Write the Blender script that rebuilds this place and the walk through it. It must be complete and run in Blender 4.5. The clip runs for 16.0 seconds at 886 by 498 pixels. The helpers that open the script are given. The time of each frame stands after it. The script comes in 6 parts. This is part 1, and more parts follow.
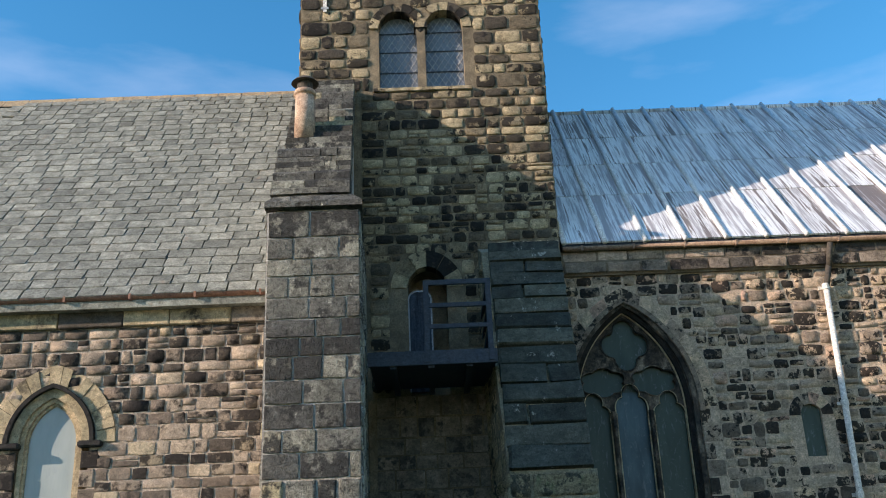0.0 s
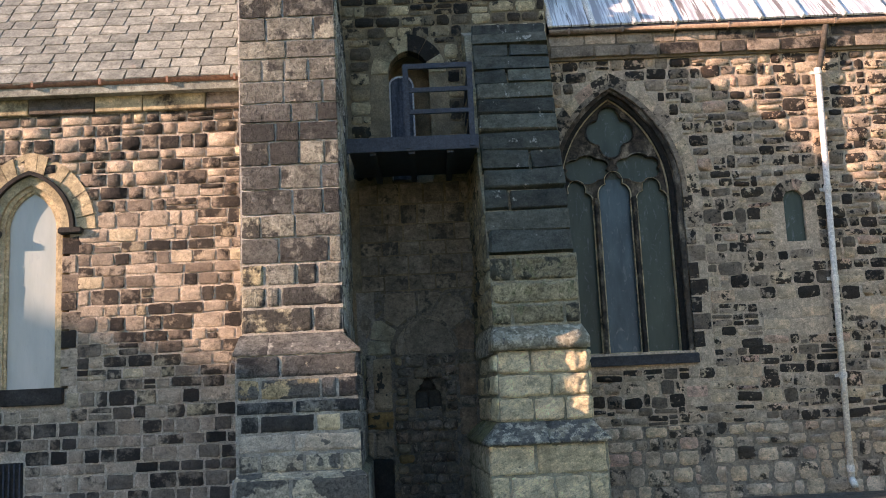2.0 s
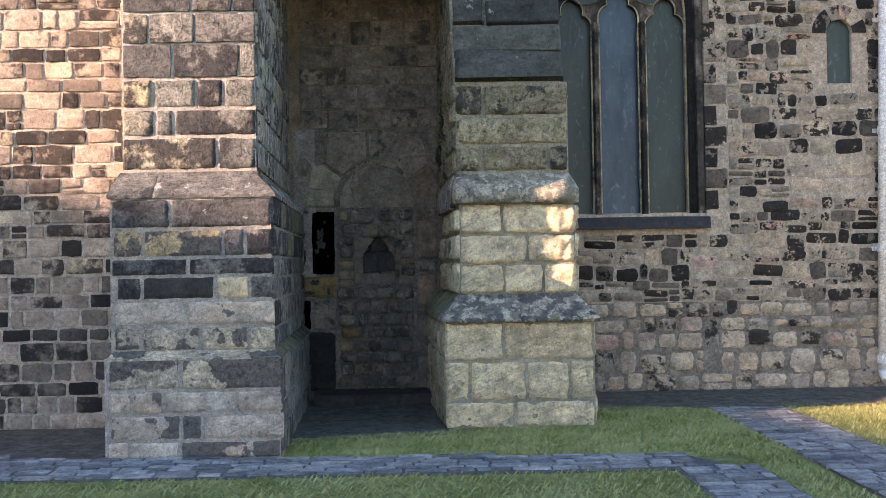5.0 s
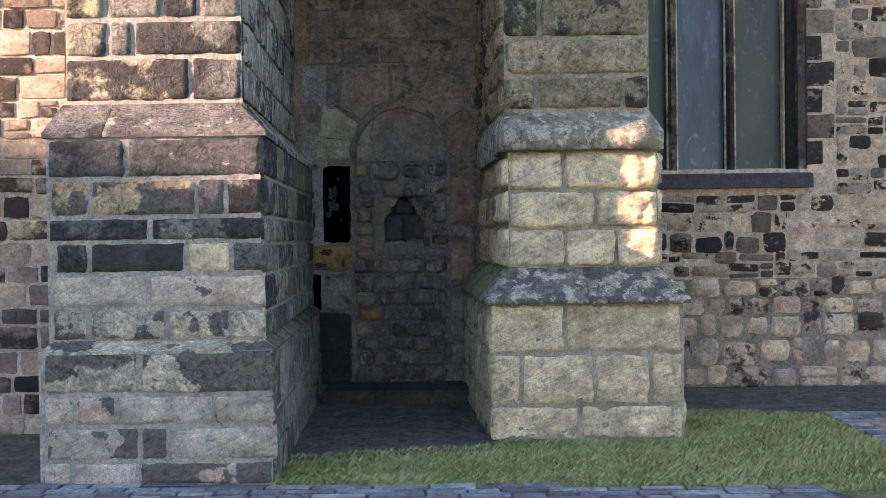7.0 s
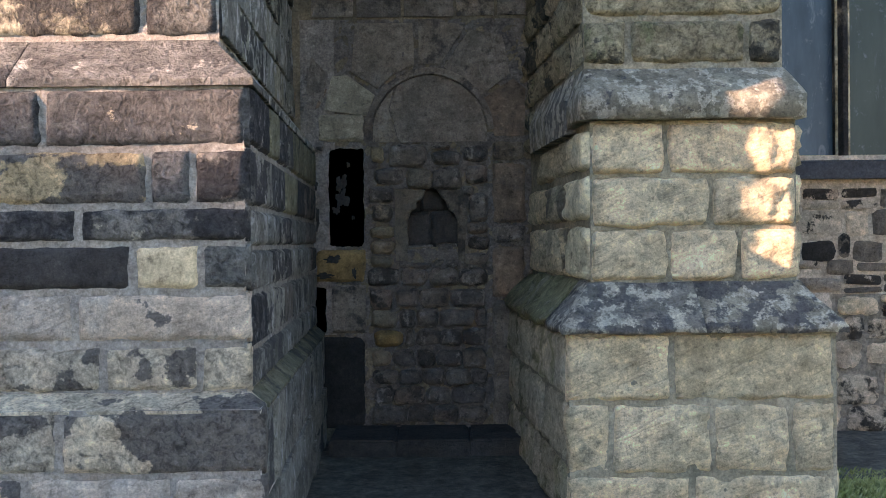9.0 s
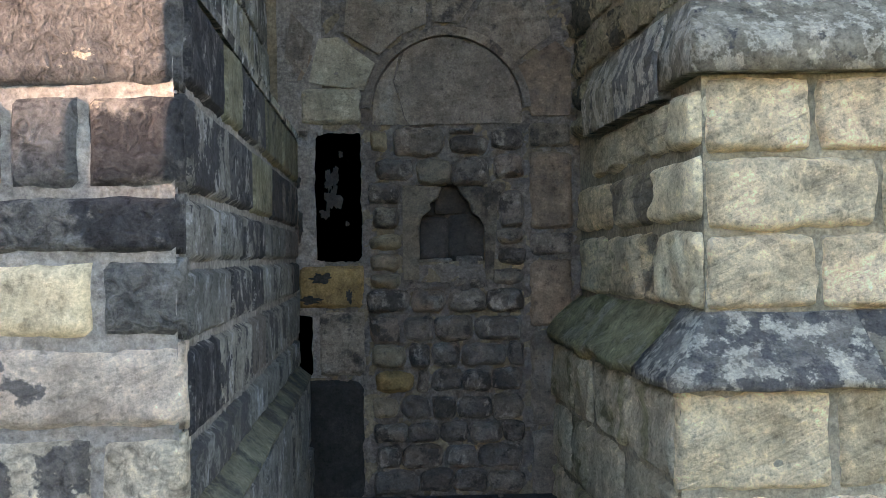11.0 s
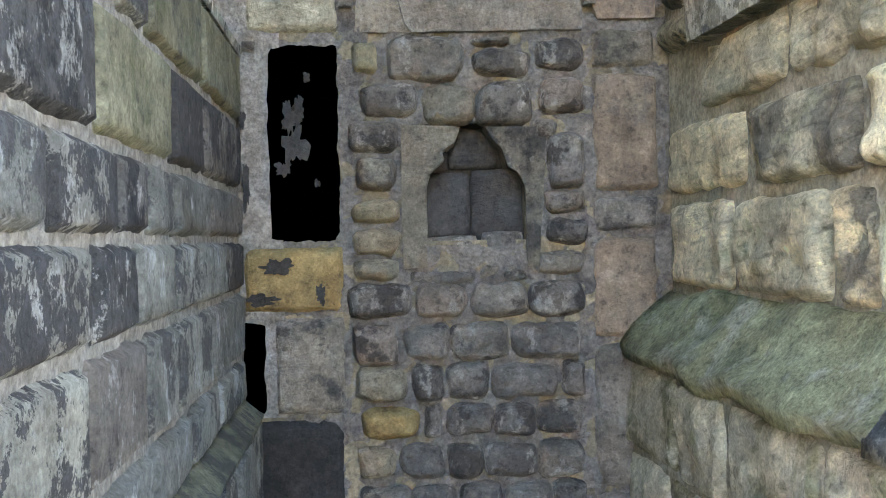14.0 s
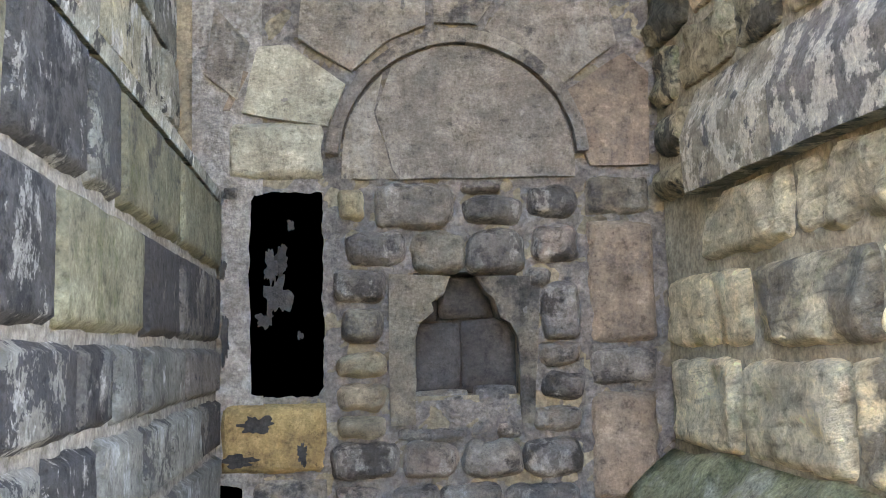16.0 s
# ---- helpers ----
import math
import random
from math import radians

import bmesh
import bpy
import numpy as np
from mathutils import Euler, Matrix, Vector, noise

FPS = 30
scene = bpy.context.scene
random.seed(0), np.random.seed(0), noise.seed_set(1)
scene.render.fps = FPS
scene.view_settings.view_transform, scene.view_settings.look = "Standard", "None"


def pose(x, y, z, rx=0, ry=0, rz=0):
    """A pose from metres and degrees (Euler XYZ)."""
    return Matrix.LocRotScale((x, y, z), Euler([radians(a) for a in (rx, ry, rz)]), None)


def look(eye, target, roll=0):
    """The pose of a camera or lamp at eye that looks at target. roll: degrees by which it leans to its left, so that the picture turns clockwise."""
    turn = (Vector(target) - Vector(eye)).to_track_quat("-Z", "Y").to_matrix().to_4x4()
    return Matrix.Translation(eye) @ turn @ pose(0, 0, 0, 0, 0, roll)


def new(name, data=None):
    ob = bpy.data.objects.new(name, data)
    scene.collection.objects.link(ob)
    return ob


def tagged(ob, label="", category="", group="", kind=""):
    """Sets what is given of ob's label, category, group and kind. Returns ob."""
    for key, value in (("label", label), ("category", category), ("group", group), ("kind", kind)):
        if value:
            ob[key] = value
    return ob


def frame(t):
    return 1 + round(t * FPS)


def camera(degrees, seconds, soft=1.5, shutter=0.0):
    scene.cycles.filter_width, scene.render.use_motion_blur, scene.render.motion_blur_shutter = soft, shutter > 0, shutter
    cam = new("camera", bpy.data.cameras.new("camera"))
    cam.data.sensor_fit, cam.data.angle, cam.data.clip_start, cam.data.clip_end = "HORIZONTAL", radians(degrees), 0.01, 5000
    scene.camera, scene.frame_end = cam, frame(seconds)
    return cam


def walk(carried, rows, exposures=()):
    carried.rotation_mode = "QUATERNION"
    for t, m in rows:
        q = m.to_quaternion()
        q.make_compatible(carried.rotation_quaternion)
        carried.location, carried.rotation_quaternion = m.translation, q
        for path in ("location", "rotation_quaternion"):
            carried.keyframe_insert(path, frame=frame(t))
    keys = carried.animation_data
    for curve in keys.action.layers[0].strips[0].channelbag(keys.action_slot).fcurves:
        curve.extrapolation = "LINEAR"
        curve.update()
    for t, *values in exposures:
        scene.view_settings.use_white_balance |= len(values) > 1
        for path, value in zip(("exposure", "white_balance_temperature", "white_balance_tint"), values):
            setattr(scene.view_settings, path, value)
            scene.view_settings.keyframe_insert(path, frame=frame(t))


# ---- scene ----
cam = camera(49.2, 16.0, soft=0.95)
METRES, EYE, TILT, LEAN, TURN = 11.0, 1.655, 1.3, 0.3, -0.9
ROWS = [
    (0.0, 0.0, 0.0, 0.0, 0.74, 19.54, 2.09),
    (0.5, -0.0001, 0.0037, -0.0018, 1.41, 15.31, 1.97),
    (1.0, 0.0018, 0.0078, -0.004, 1.49, 11.77, 2.01),
    (1.5, 0.0085, 0.0109, -0.006, 1.07, 9.62, 2.22),
    (2.0, 0.0152, 0.0203, -0.0079, 0.43, 7.5, 2.35),
    (2.5, 0.018, 0.0441, -0.0097, -0.1, 5.57, 2.11),
    (3.0, 0.0348, 0.0798, -0.0125, -0.66, 3.81, 1.83),
    (3.5, 0.0484, 0.118, -0.013, -0.9, 2.59, 1.45),
    (4.0, 0.0503, 0.1645, -0.0129, -0.95, 1.42, 0.93),
    (6.5, 0.0445, 0.3939, -0.0218, 0.91, -1.85, 0.59),
    (7.0, 0.0371, 0.4425, -0.025, 1.22, -2.01, 0.48),
    (7.5, 0.0299, 0.4843, -0.0248, 1.39, -2.01, 0.39),
    (8.0, 0.0178, 0.5313, -0.0261, 1.34, -1.96, 0.25),
    (8.5, 0.0135, 0.5755, -0.0305, 1.19, -1.92, 0.28),
    (9.0, 0.0025, 0.623, -0.0301, 0.85, -1.74, 0.32),
    (9.5, -0.0081, 0.6607, -0.0291, 0.48, -1.48, 0.34),
    (12.0, -0.0247, 0.8465, -0.0372, -0.65, -0.8, 0.82),
    (12.5, -0.0277, 0.8757, -0.038, -0.97, -0.89, 0.81),
    (13.0, -0.0273, 0.9041, -0.041, -1.25, -1.16, 0.93),
    (13.5, -0.0274, 0.9257, -0.0404, -1.26, -1.5, 0.99),
    (14.0, -0.0323, 0.9446, -0.0404, -1.23, -1.9, 0.9),
    (14.5, -0.0362, 0.9586, -0.041, -1.38, -2.17, 0.76),
    (15.0, -0.0344, 0.9626, -0.0361, -1.61, -1.68, 0.73),
    (15.5, -0.0328, 0.9627, -0.0315, -1.9, 0.2, 0.72),
    (16.0, -0.0338, 0.9592, -0.0275, -2.22, 4.78, 0.97),
]
EXPOSURES = [(0.0, 0.9, 7100, 26), (0.5, 1.0, 7500, 34), (2.0, 1.55, 8500, 43), (4.0, 2.1, 8700, 48), (8.0, 2.4, 8900, 54), (9.5, 2.42, 8800, 51), (12.0, 3.65, 9900, 50), (13.5, 4.4, 10200, 51), (14.5, 5.1, 10200, 53), (15.4, 5.1, 10300, 55), (16.0, 5.0, 10400, 57)]
walk(cam, [(t, pose(0, 0, EYE, TILT, LEAN, TURN) @ pose(METRES * x, METRES * y, METRES * z, 90 + pitch, roll, yaw)) for t, x, y, z, yaw, pitch, roll in ROWS],
     exposures=EXPOSURES)

# ---- sky, sun ----
SUN_AZ, SUN_EL = 70.3, 18.7     # degrees left of the facade's outward normal; height
sun_way = Vector((-math.sin(radians(SUN_AZ)) * math.cos(radians(SUN_EL)),
                  -math.cos(radians(SUN_AZ)) * math.cos(radians(SUN_EL)), math.sin(radians(SUN_EL))))
world = bpy.data.worlds.new("world")
scene.world = world
world.use_nodes = True
wn, wl = world.node_tree.nodes, world.node_tree.links
sky = wn.new("ShaderNodeTexSky")
sky.sky_type, sky.sun_disc = "NISHITA", False
sky.sun_elevation, sky.sun_rotation = radians(SUN_EL), math.atan2(sun_way.x, sun_way.y)
sky.air_density, sky.dust_density, sky.ozone_density = 1.0, 0.3, 2.5
wco = wn.new("ShaderNodeTexCoord")
wmap = wn.new("ShaderNodeMapping")
wmap.inputs["Scale"].default_value = (1.2, 2.0, 5.0)
wmap.inputs["Rotation"].default_value = (0.0, 0.35, 0.2)
wnoise = wn.new("ShaderNodeTexNoise")
wnoise.inputs["Scale"].default_value, wnoise.inputs["Detail"].default_value = 2.2, 7.0
wramp = wn.new("ShaderNodeValToRGB")
wramp.color_ramp.elements[0].position, wramp.color_ramp.elements[0].color = 0.5, (0, 0, 0, 1)
wramp.color_ramp.elements[1].position, wramp.color_ramp.elements[1].color = 0.95, (0.35, 0.35, 0.35, 1)
wmix = wn.new("ShaderNodeMixRGB")
wmix.inputs[2].default_value = (5.0, 5.6, 6.4, 1)
wl.new(wco.outputs["Generated"], wmap.inputs[0])
wl.new(wmap.outputs[0], wnoise.inputs["Vector"])
wl.new(wnoise.outputs["Fac"], wramp.inputs[0])
wl.new(wramp.outputs[0], wmix.inputs[0])
whue = wn.new("ShaderNodeHueSaturation")
whue.inputs["Hue"].default_value, whue.inputs["Saturation"].default_value = 0.488, 1.36
wl.new(sky.outputs[0], whue.inputs["Color"])
wl.new(whue.outputs[0], wmix.inputs[1])
wl.new(wmix.outputs[0], wn["Background"].inputs[0])
wn["Background"].inputs[1].default_value = 0.15
sun = new("sun", bpy.data.lights.new("sun", "SUN"))
sun.data.energy, sun.data.angle, sun.data.color = 3.7, radians(0.6), (1.0, 0.95, 0.79)
sun.matrix_world = look(sun_way * 40, (0, 0, 0))


# ---- materials ----
class Net:
    """A node material under construction."""

    def __init__(self, name, rough=0.9, metal=0.0):
        self.mat = bpy.data.materials.new(name)
        self.mat.use_nodes = True
        self.n, self.l = self.mat.node_tree.nodes, self.mat.node_tree.links
        self.b = self.n["Principled BSDF"]
        self.b.inputs["Roughness"].default_value, self.b.inputs["Metallic"].default_value = rough, metal
        self.b.inputs["Specular IOR Level"].default_value = 0.25

    def node(self, kind, **ins):
        nd = self.n.new(kind)
        for k, v in ins.items():
            nd.inputs[k.replace("_", " ")].default_value = v
        return nd

    def pos(self):
        return self.n.new("ShaderNodeNewGeometry").outputs["Position"]

    def rnd(self, island):
        if island:
            return self.n.new("ShaderNodeNewGeometry").outputs["Random Per Island"]
        return self.n.new("ShaderNodeObjectInfo").outputs["Random"]

    def math(self, op, a, b=0.0):
        nd = self.n.new("ShaderNodeMath")
        nd.operation = op
        for i, v in enumerate((a, b)):
            if isinstance(v, (int, float)):
                nd.inputs[i].default_value = v
            else:
                self.l.new(v, nd.inputs[i])
        return nd.outputs[0]

    def noise(self, vec, scale, detail=4.0, rough=0.55, stretch=None, dist=0.0):
        if stretch:
            mp = self.n.new("ShaderNodeMapping")
            mp.inputs["Scale"].default_value = stretch
            self.l.new(vec, mp.inputs[0])
            vec = mp.outputs[0]
        nd = self.node("ShaderNodeTexNoise", Scale=scale, Detail=detail, Roughness=rough, Distortion=dist)
        self.l.new(vec, nd.inputs["Vector"])
        return nd.outputs["Fac"]

    def ramp(self, fac, stops, kind="LINEAR"):
        nd = self.n.new("ShaderNodeValToRGB")
        nd.color_ramp.interpolation = kind
        els = nd.color_ramp.elements
        while len(els) < len(stops):
            els.new(0.5)
        for e, (p, c) in zip(els, stops):
            e.position = p
            e.color = (*c, 1) if isinstance(c, tuple) else (c, c, c, 1)
        self.l.new(fac, nd.inputs[0])
        return nd.outputs[0]

    def mix(self, fac, a, b, kind="MIX"):
        nd = self.n.new("ShaderNodeMixRGB")
        nd.blend_type = kind
        for i, v in enumerate((fac, a, b)):
            if isinstance(v, tuple):
                nd.inputs[i].default_value = (*v, 1)
            elif isinstance(v, (int, float)):
                nd.inputs[i].default_value = v if i == 0 else (v, v, v, 1)
            else:
                self.l.new(v, nd.inputs[i])
        return nd.outputs[0]

    def finish(self, col, height=None, bump=0.5, dist=0.01):
        self.l.new(col, self.b.inputs["Base Color"])
        if height is not None:
            bp = self.node("ShaderNodeBump", Strength=bump, Distance=dist)
            self.l.new(height, bp.inputs["Height"])
            self.l.new(bp.outputs[0], self.b.inputs["Normal"])
        return self.mat


def stone_mat(name, palette, soot=(0.55, 0.7), soot_col=(0.018, 0.016, 0.015), wash=None, wash_at=(0.6, 0.7), island=False,
              tooling=0.0, chisel=0.0, bump=0.6, grain=0.3, scale=3.4, vary=0.34, run=0.55, rag=0.68):
    """Weathered sandstone: a colour per stone, blotches, soot patches cut off at the joints, pale lime or green wash,
    pitted grain with shade painted in its pits.
    """
    k = Net(name, 0.92)
    r = k.rnd(island)
    p = k.pos()
    off = k.n.new("ShaderNodeVectorMath")
    off.operation = "ADD"
    sc = k.n.new("ShaderNodeCombineXYZ")
    k.l.new(k.math("MULTIPLY", r, 37.0), sc.inputs[0])
    k.l.new(k.math("MULTIPLY", r, 91.0), sc.inputs[2])
    k.l.new(p, off.inputs[0])
    k.l.new(sc.outputs[0], off.inputs[1])
    q = off.outputs[0]
    base = k.ramp(r, palette)
    blotch = k.noise(q, 5.0, 5.0, 0.6)
    col = k.mix(1.0, base, k.ramp(blotch, [(0.3, 0.66), (0.7, 1.35)]), "MULTIPLY")
    streak = k.noise(q, 5.0, 5.0, 0.6, (0.8, 0.8, 1.5), 1.2)
    col = k.mix(1.0, col, k.ramp(streak, [(0.35, 0.8), (0.65, 1.15)]), "MULTIPLY")
    if wash:
        w = k.noise(q, scale * 1.2, 11.0, rag, (1.0, 1.0, run))
        col = k.mix(k.ramp(w, [(wash_at[0], 0.0), (wash_at[1], 0.85)]), col, wash)
    r2 = k.math("FRACT", k.math("MULTIPLY", r, 13.7))
    s = k.math("ADD", k.noise(q, scale, 12.0, rag), k.math("MULTIPLY", k.math("SUBTRACT", r2, 0.5), vary))
    col = k.mix(k.ramp(s, [(soot[0], 0.0), (soot[1], 0.93)]), col, soot_col)
    mott = k.noise(q, 24.0, 8.0, 0.68)
    col = k.mix(1.0, col, k.ramp(mott, [(0.34, 0.55), (0.45, 0.96), (0.55, 1.03), (0.67, 1.38)]), "MULTIPLY")
    fine = k.noise(p, 95.0, 6.0, 0.75)
    col = k.mix(1.0, col, k.ramp(fine, [(0.3, 1.0 - grain), (0.7, 1.0 + grain)]), "MULTIPLY")
    # hollows darkened in the colour, for shade that bump alone leaves out
    pits = k.noise(p, 52.0, 6.0, 0.74)
    col = k.mix(1.0, col, k.ramp(pits, [(0.3, 0.4), (0.4, 0.9), (0.55, 1.04), (0.68, 1.25)]), "MULTIPLY")
    h = k.math("ADD", k.math("ADD", k.math("MULTIPLY", pits, 1.0), mott), k.math("MULTIPLY", fine, 0.25))
    if tooling:
        t = k.noise(q, 24.0, 3.0, 0.55, None, 1.4)
        col = k.mix(1.0, col, k.ramp(t, [(0.34, 0.55), (0.5, 1.0), (0.7, 1.18)]), "MULTIPLY")
        h = k.math("ADD", h, k.math("MULTIPLY", t, tooling * 2.6))
    if chisel:
        mp = k.n.new("ShaderNodeMapping")
        mp.inputs["Rotation"].default_value = (0.0, 0.42, 0.0)
        k.l.new(q, mp.inputs[0])
        c = k.noise(mp.outputs[0], 7.0, 5.0, 0.6, (0.55, 1.0, 6.0), 0.6)
        col = k.mix(1.0, col, k.ramp(c, [(0.33, 1.0 - chisel), (0.45, 1.0), (0.7, 1.0 + 0.3 * chisel)]), "MULTIPLY")
        h = k.math("ADD", h, k.math("MULTIPLY", c, chisel * 3.0))
    return k.finish(col, h, bump, 0.04)


def plain_mat(name, a, b, scale=6.0, rough=0.9, bump=0.5, dist=0.01, metal=0.0, stretch=None, fine=60.0):
    """Two colours mixed by blotches, with fine grain and relief."""
    k = Net(name, rough, metal)
    p = k.pos()
    n1, n2 = k.noise(p, scale, 6.0, 0.65, stretch), k.noise(p, fine, 6.0, 0.7)
    col = k.mix(k.ramp(n1, [(0.35, 0.0), (0.65, 1.0)]), a, b)
    n3 = k.noise(p, fine * 0.4, 8.0, 0.75)
    col = k.mix(1.0, col, k.ramp(n2, [(0.28, 0.5), (0.72, 1.5)]), "MULTIPLY")
    col = k.mix(1.0, col, k.ramp(n3, [(0.3, 0.55), (0.7, 1.42)]), "MULTIPLY")
    return k.finish(col, k.math("ADD", k.math("ADD", n2, n3), k.math("MULTIPLY", n1, 0.6)), bump, dist)


def pair(name, *args, **kw):
    """The same stone for single pieces and for joined ones."""
    return stone_mat(name, *args, **kw), stone_mat(name + "_joined", *args, island=True, **kw)


LEFT_STONE = pair("left_wall_stone", [(0.0, (0.07, 0.06, 0.05)), (0.25, (0.22, 0.17, 0.13)), (0.5, (0.36, 0.285, 0.215)),
                                      (0.8, (0.46, 0.36, 0.27)), (1.0, (0.52, 0.42, 0.28))], soot=(0.5, 0.62), scale=5.0)
RIGHT_STONE = pair("right_wall_stone", [(0.0, (0.14, 0.11, 0.085)), (0.25, (0.38, 0.285, 0.215)), (0.6, (0.56, 0.42, 0.305)),
                                        (0.85, (0.66, 0.49, 0.33)), (1.0, (0.6, 0.36, 0.27))], soot=(0.53, 0.57), bump=1.0, scale=9.0, vary=0.34)
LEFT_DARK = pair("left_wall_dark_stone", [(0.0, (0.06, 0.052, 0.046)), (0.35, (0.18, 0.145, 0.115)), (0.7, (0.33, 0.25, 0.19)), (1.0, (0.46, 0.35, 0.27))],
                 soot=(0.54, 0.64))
RIGHT_LOW = pair("right_wall_pale_stone", [(0.0, (0.46, 0.35, 0.265)), (0.5, (0.69, 0.51, 0.37)), (0.85, (0.75, 0.54, 0.36)), (1.0, (0.62, 0.38, 0.3))],
                 soot=(0.6, 0.68), bump=0.9, scale=5.0)
TOWER_STONE = pair("tower_stone", [(0.0, (0.06, 0.05, 0.04)), (0.3, (0.19, 0.15, 0.1)), (0.65, (0.4, 0.315, 0.2)),
                                   (1.0, (0.54, 0.43, 0.27))], soot=(0.53, 0.58), bump=0.9, scale=6.0)
GREY_ASHLAR = pair("sooty_ashlar", [(0.0, (0.12, 0.118, 0.108)), (0.45, (0.235, 0.23, 0.195)), (0.8, (0.335, 0.325, 0.265)),
                                    (0.93, (0.5, 0.42, 0.26)), (1.0, (0.42, 0.38, 0.29))], soot=(0.5, 0.57),
                   soot_col=(0.05, 0.05, 0.048), wash=(0.52, 0.5, 0.43), wash_at=(0.6, 0.65), tooling=0.6, bump=0.95)
SIDE_ASHLAR = pair("streaked_ashlar", [(0.0, (0.2, 0.195, 0.175)), (0.4, (0.35, 0.345, 0.285)), (0.8, (0.45, 0.435, 0.33)),
                                       (1.0, (0.5, 0.43, 0.29))], soot=(0.55, 0.58), soot_col=(0.065, 0.065, 0.06),
                   wash=(0.7, 0.69, 0.63), wash_at=(0.54, 0.58), bump=1.0, scale=8.0, vary=0.2, run=0.6)
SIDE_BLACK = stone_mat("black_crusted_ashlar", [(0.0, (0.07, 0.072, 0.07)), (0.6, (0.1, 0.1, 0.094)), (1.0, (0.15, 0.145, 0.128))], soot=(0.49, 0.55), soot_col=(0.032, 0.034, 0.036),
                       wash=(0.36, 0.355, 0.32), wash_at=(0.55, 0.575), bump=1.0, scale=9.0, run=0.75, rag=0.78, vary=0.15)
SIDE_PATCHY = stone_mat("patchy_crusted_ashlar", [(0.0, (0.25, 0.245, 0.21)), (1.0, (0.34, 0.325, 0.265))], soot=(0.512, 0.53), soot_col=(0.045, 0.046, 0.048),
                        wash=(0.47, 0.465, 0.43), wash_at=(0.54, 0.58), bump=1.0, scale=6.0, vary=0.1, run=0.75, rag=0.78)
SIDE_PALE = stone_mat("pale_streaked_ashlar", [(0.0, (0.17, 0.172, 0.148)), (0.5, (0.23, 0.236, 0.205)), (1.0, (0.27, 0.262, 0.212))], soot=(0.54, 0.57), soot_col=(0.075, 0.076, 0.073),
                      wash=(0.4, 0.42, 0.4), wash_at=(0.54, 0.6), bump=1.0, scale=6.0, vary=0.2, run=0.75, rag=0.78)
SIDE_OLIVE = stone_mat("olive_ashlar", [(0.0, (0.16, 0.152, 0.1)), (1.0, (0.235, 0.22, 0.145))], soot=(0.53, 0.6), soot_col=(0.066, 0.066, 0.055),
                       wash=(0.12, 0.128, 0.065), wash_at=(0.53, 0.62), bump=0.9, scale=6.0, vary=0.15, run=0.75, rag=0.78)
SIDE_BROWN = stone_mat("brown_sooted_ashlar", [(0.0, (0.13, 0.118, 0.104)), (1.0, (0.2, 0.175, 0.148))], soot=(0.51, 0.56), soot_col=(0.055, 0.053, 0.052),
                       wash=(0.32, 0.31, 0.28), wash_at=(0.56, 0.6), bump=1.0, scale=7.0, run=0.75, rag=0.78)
# paler buff: daylight at the passage mouth is put into the colour
BUFF_LIT = pair("lit_buff_ashlar", [(0.0, (0.62, 0.53, 0.34)), (0.6, (0.7, 0.6, 0.39)), (1.0, (0.7, 0.55, 0.34))], soot=(0.66, 0.74), soot_col=(0.34, 0.3, 0.18), scale=4.0,
                 wash=(0.56, 0.5, 0.3), wash_at=(0.6, 0.7), bump=0.7, run=1.2)
BUFF_MOSS = pair("mossy_buff_ashlar", [(0.0, (0.56, 0.47, 0.31)), (0.6, (0.7, 0.58, 0.38)), (1.0, (0.72, 0.56, 0.34))], soot=(0.57, 0.66), soot_col=(0.2, 0.175, 0.13), scale=6.0,
                 wash=(0.4, 0.37, 0.22), wash_at=(0.57, 0.66), bump=1.0, chisel=0.35, run=1.1)
BUFF_ASHLAR = pair("buff_ashlar", [(0.0, (0.64, 0.5, 0.31)), (0.35, (0.78, 0.62, 0.4)), (0.7, (0.84, 0.66, 0.42)),
                                   (0.9, (0.82, 0.61, 0.38)), (1.0, (0.8, 0.54, 0.35))], soot=(0.66, 0.76), soot_col=(0.3, 0.26, 0.18), scale=4.4,
                   wash=(0.56, 0.48, 0.32), wash_at=(0.58, 0.7), bump=0.95, chisel=0.3, run=1.3)
STREAKED = pair("green_streaked_ashlar", [(0.0, (0.44, 0.38, 0.26)), (1.0, (0.6, 0.52, 0.37))], soot=(0.58, 0.68), soot_col=(0.17, 0.16, 0.09),
                wash=(0.29, 0.275, 0.15), wash_at=(0.53, 0.63), bump=0.9, scale=5.0, run=0.12)
UPPER_BUFF = pair("weathered_upper_ashlar", [(0.0, (0.36, 0.3, 0.19)), (0.6, (0.48, 0.4, 0.25)), (1.0, (0.58, 0.47, 0.3))], soot=(0.57, 0.63),
                  soot_col=(0.07, 0.07, 0.055), wash=(0.2, 0.21, 0.11), wash_at=(0.56, 0.64), bump=1.0, tooling=0.2, scale=5.0)
DARK_ASHLAR = pair("blackened_ashlar", [(0.0, (0.11, 0.108, 0.1)), (0.6, (0.17, 0.165, 0.15)), (1.0, (0.3, 0.26, 0.2))], soot=(0.56, 0.62),
                   soot_col=(0.045, 0.045, 0.045), wash=(0.5, 0.44, 0.33), wash_at=(0.62, 0.64), tooling=0.5, bump=0.9, run=1.5)
SOOTED_OCHRE = pair("sooted_ochre_ashlar", [(0.0, (0.54, 0.38, 0.21)), (1.0, (0.6, 0.43, 0.25))], soot=(0.49, 0.51),
                    soot_col=(0.13, 0.12, 0.11), tooling=0.2, bump=0.9, scale=2.4, vary=0.0, rag=0.6)
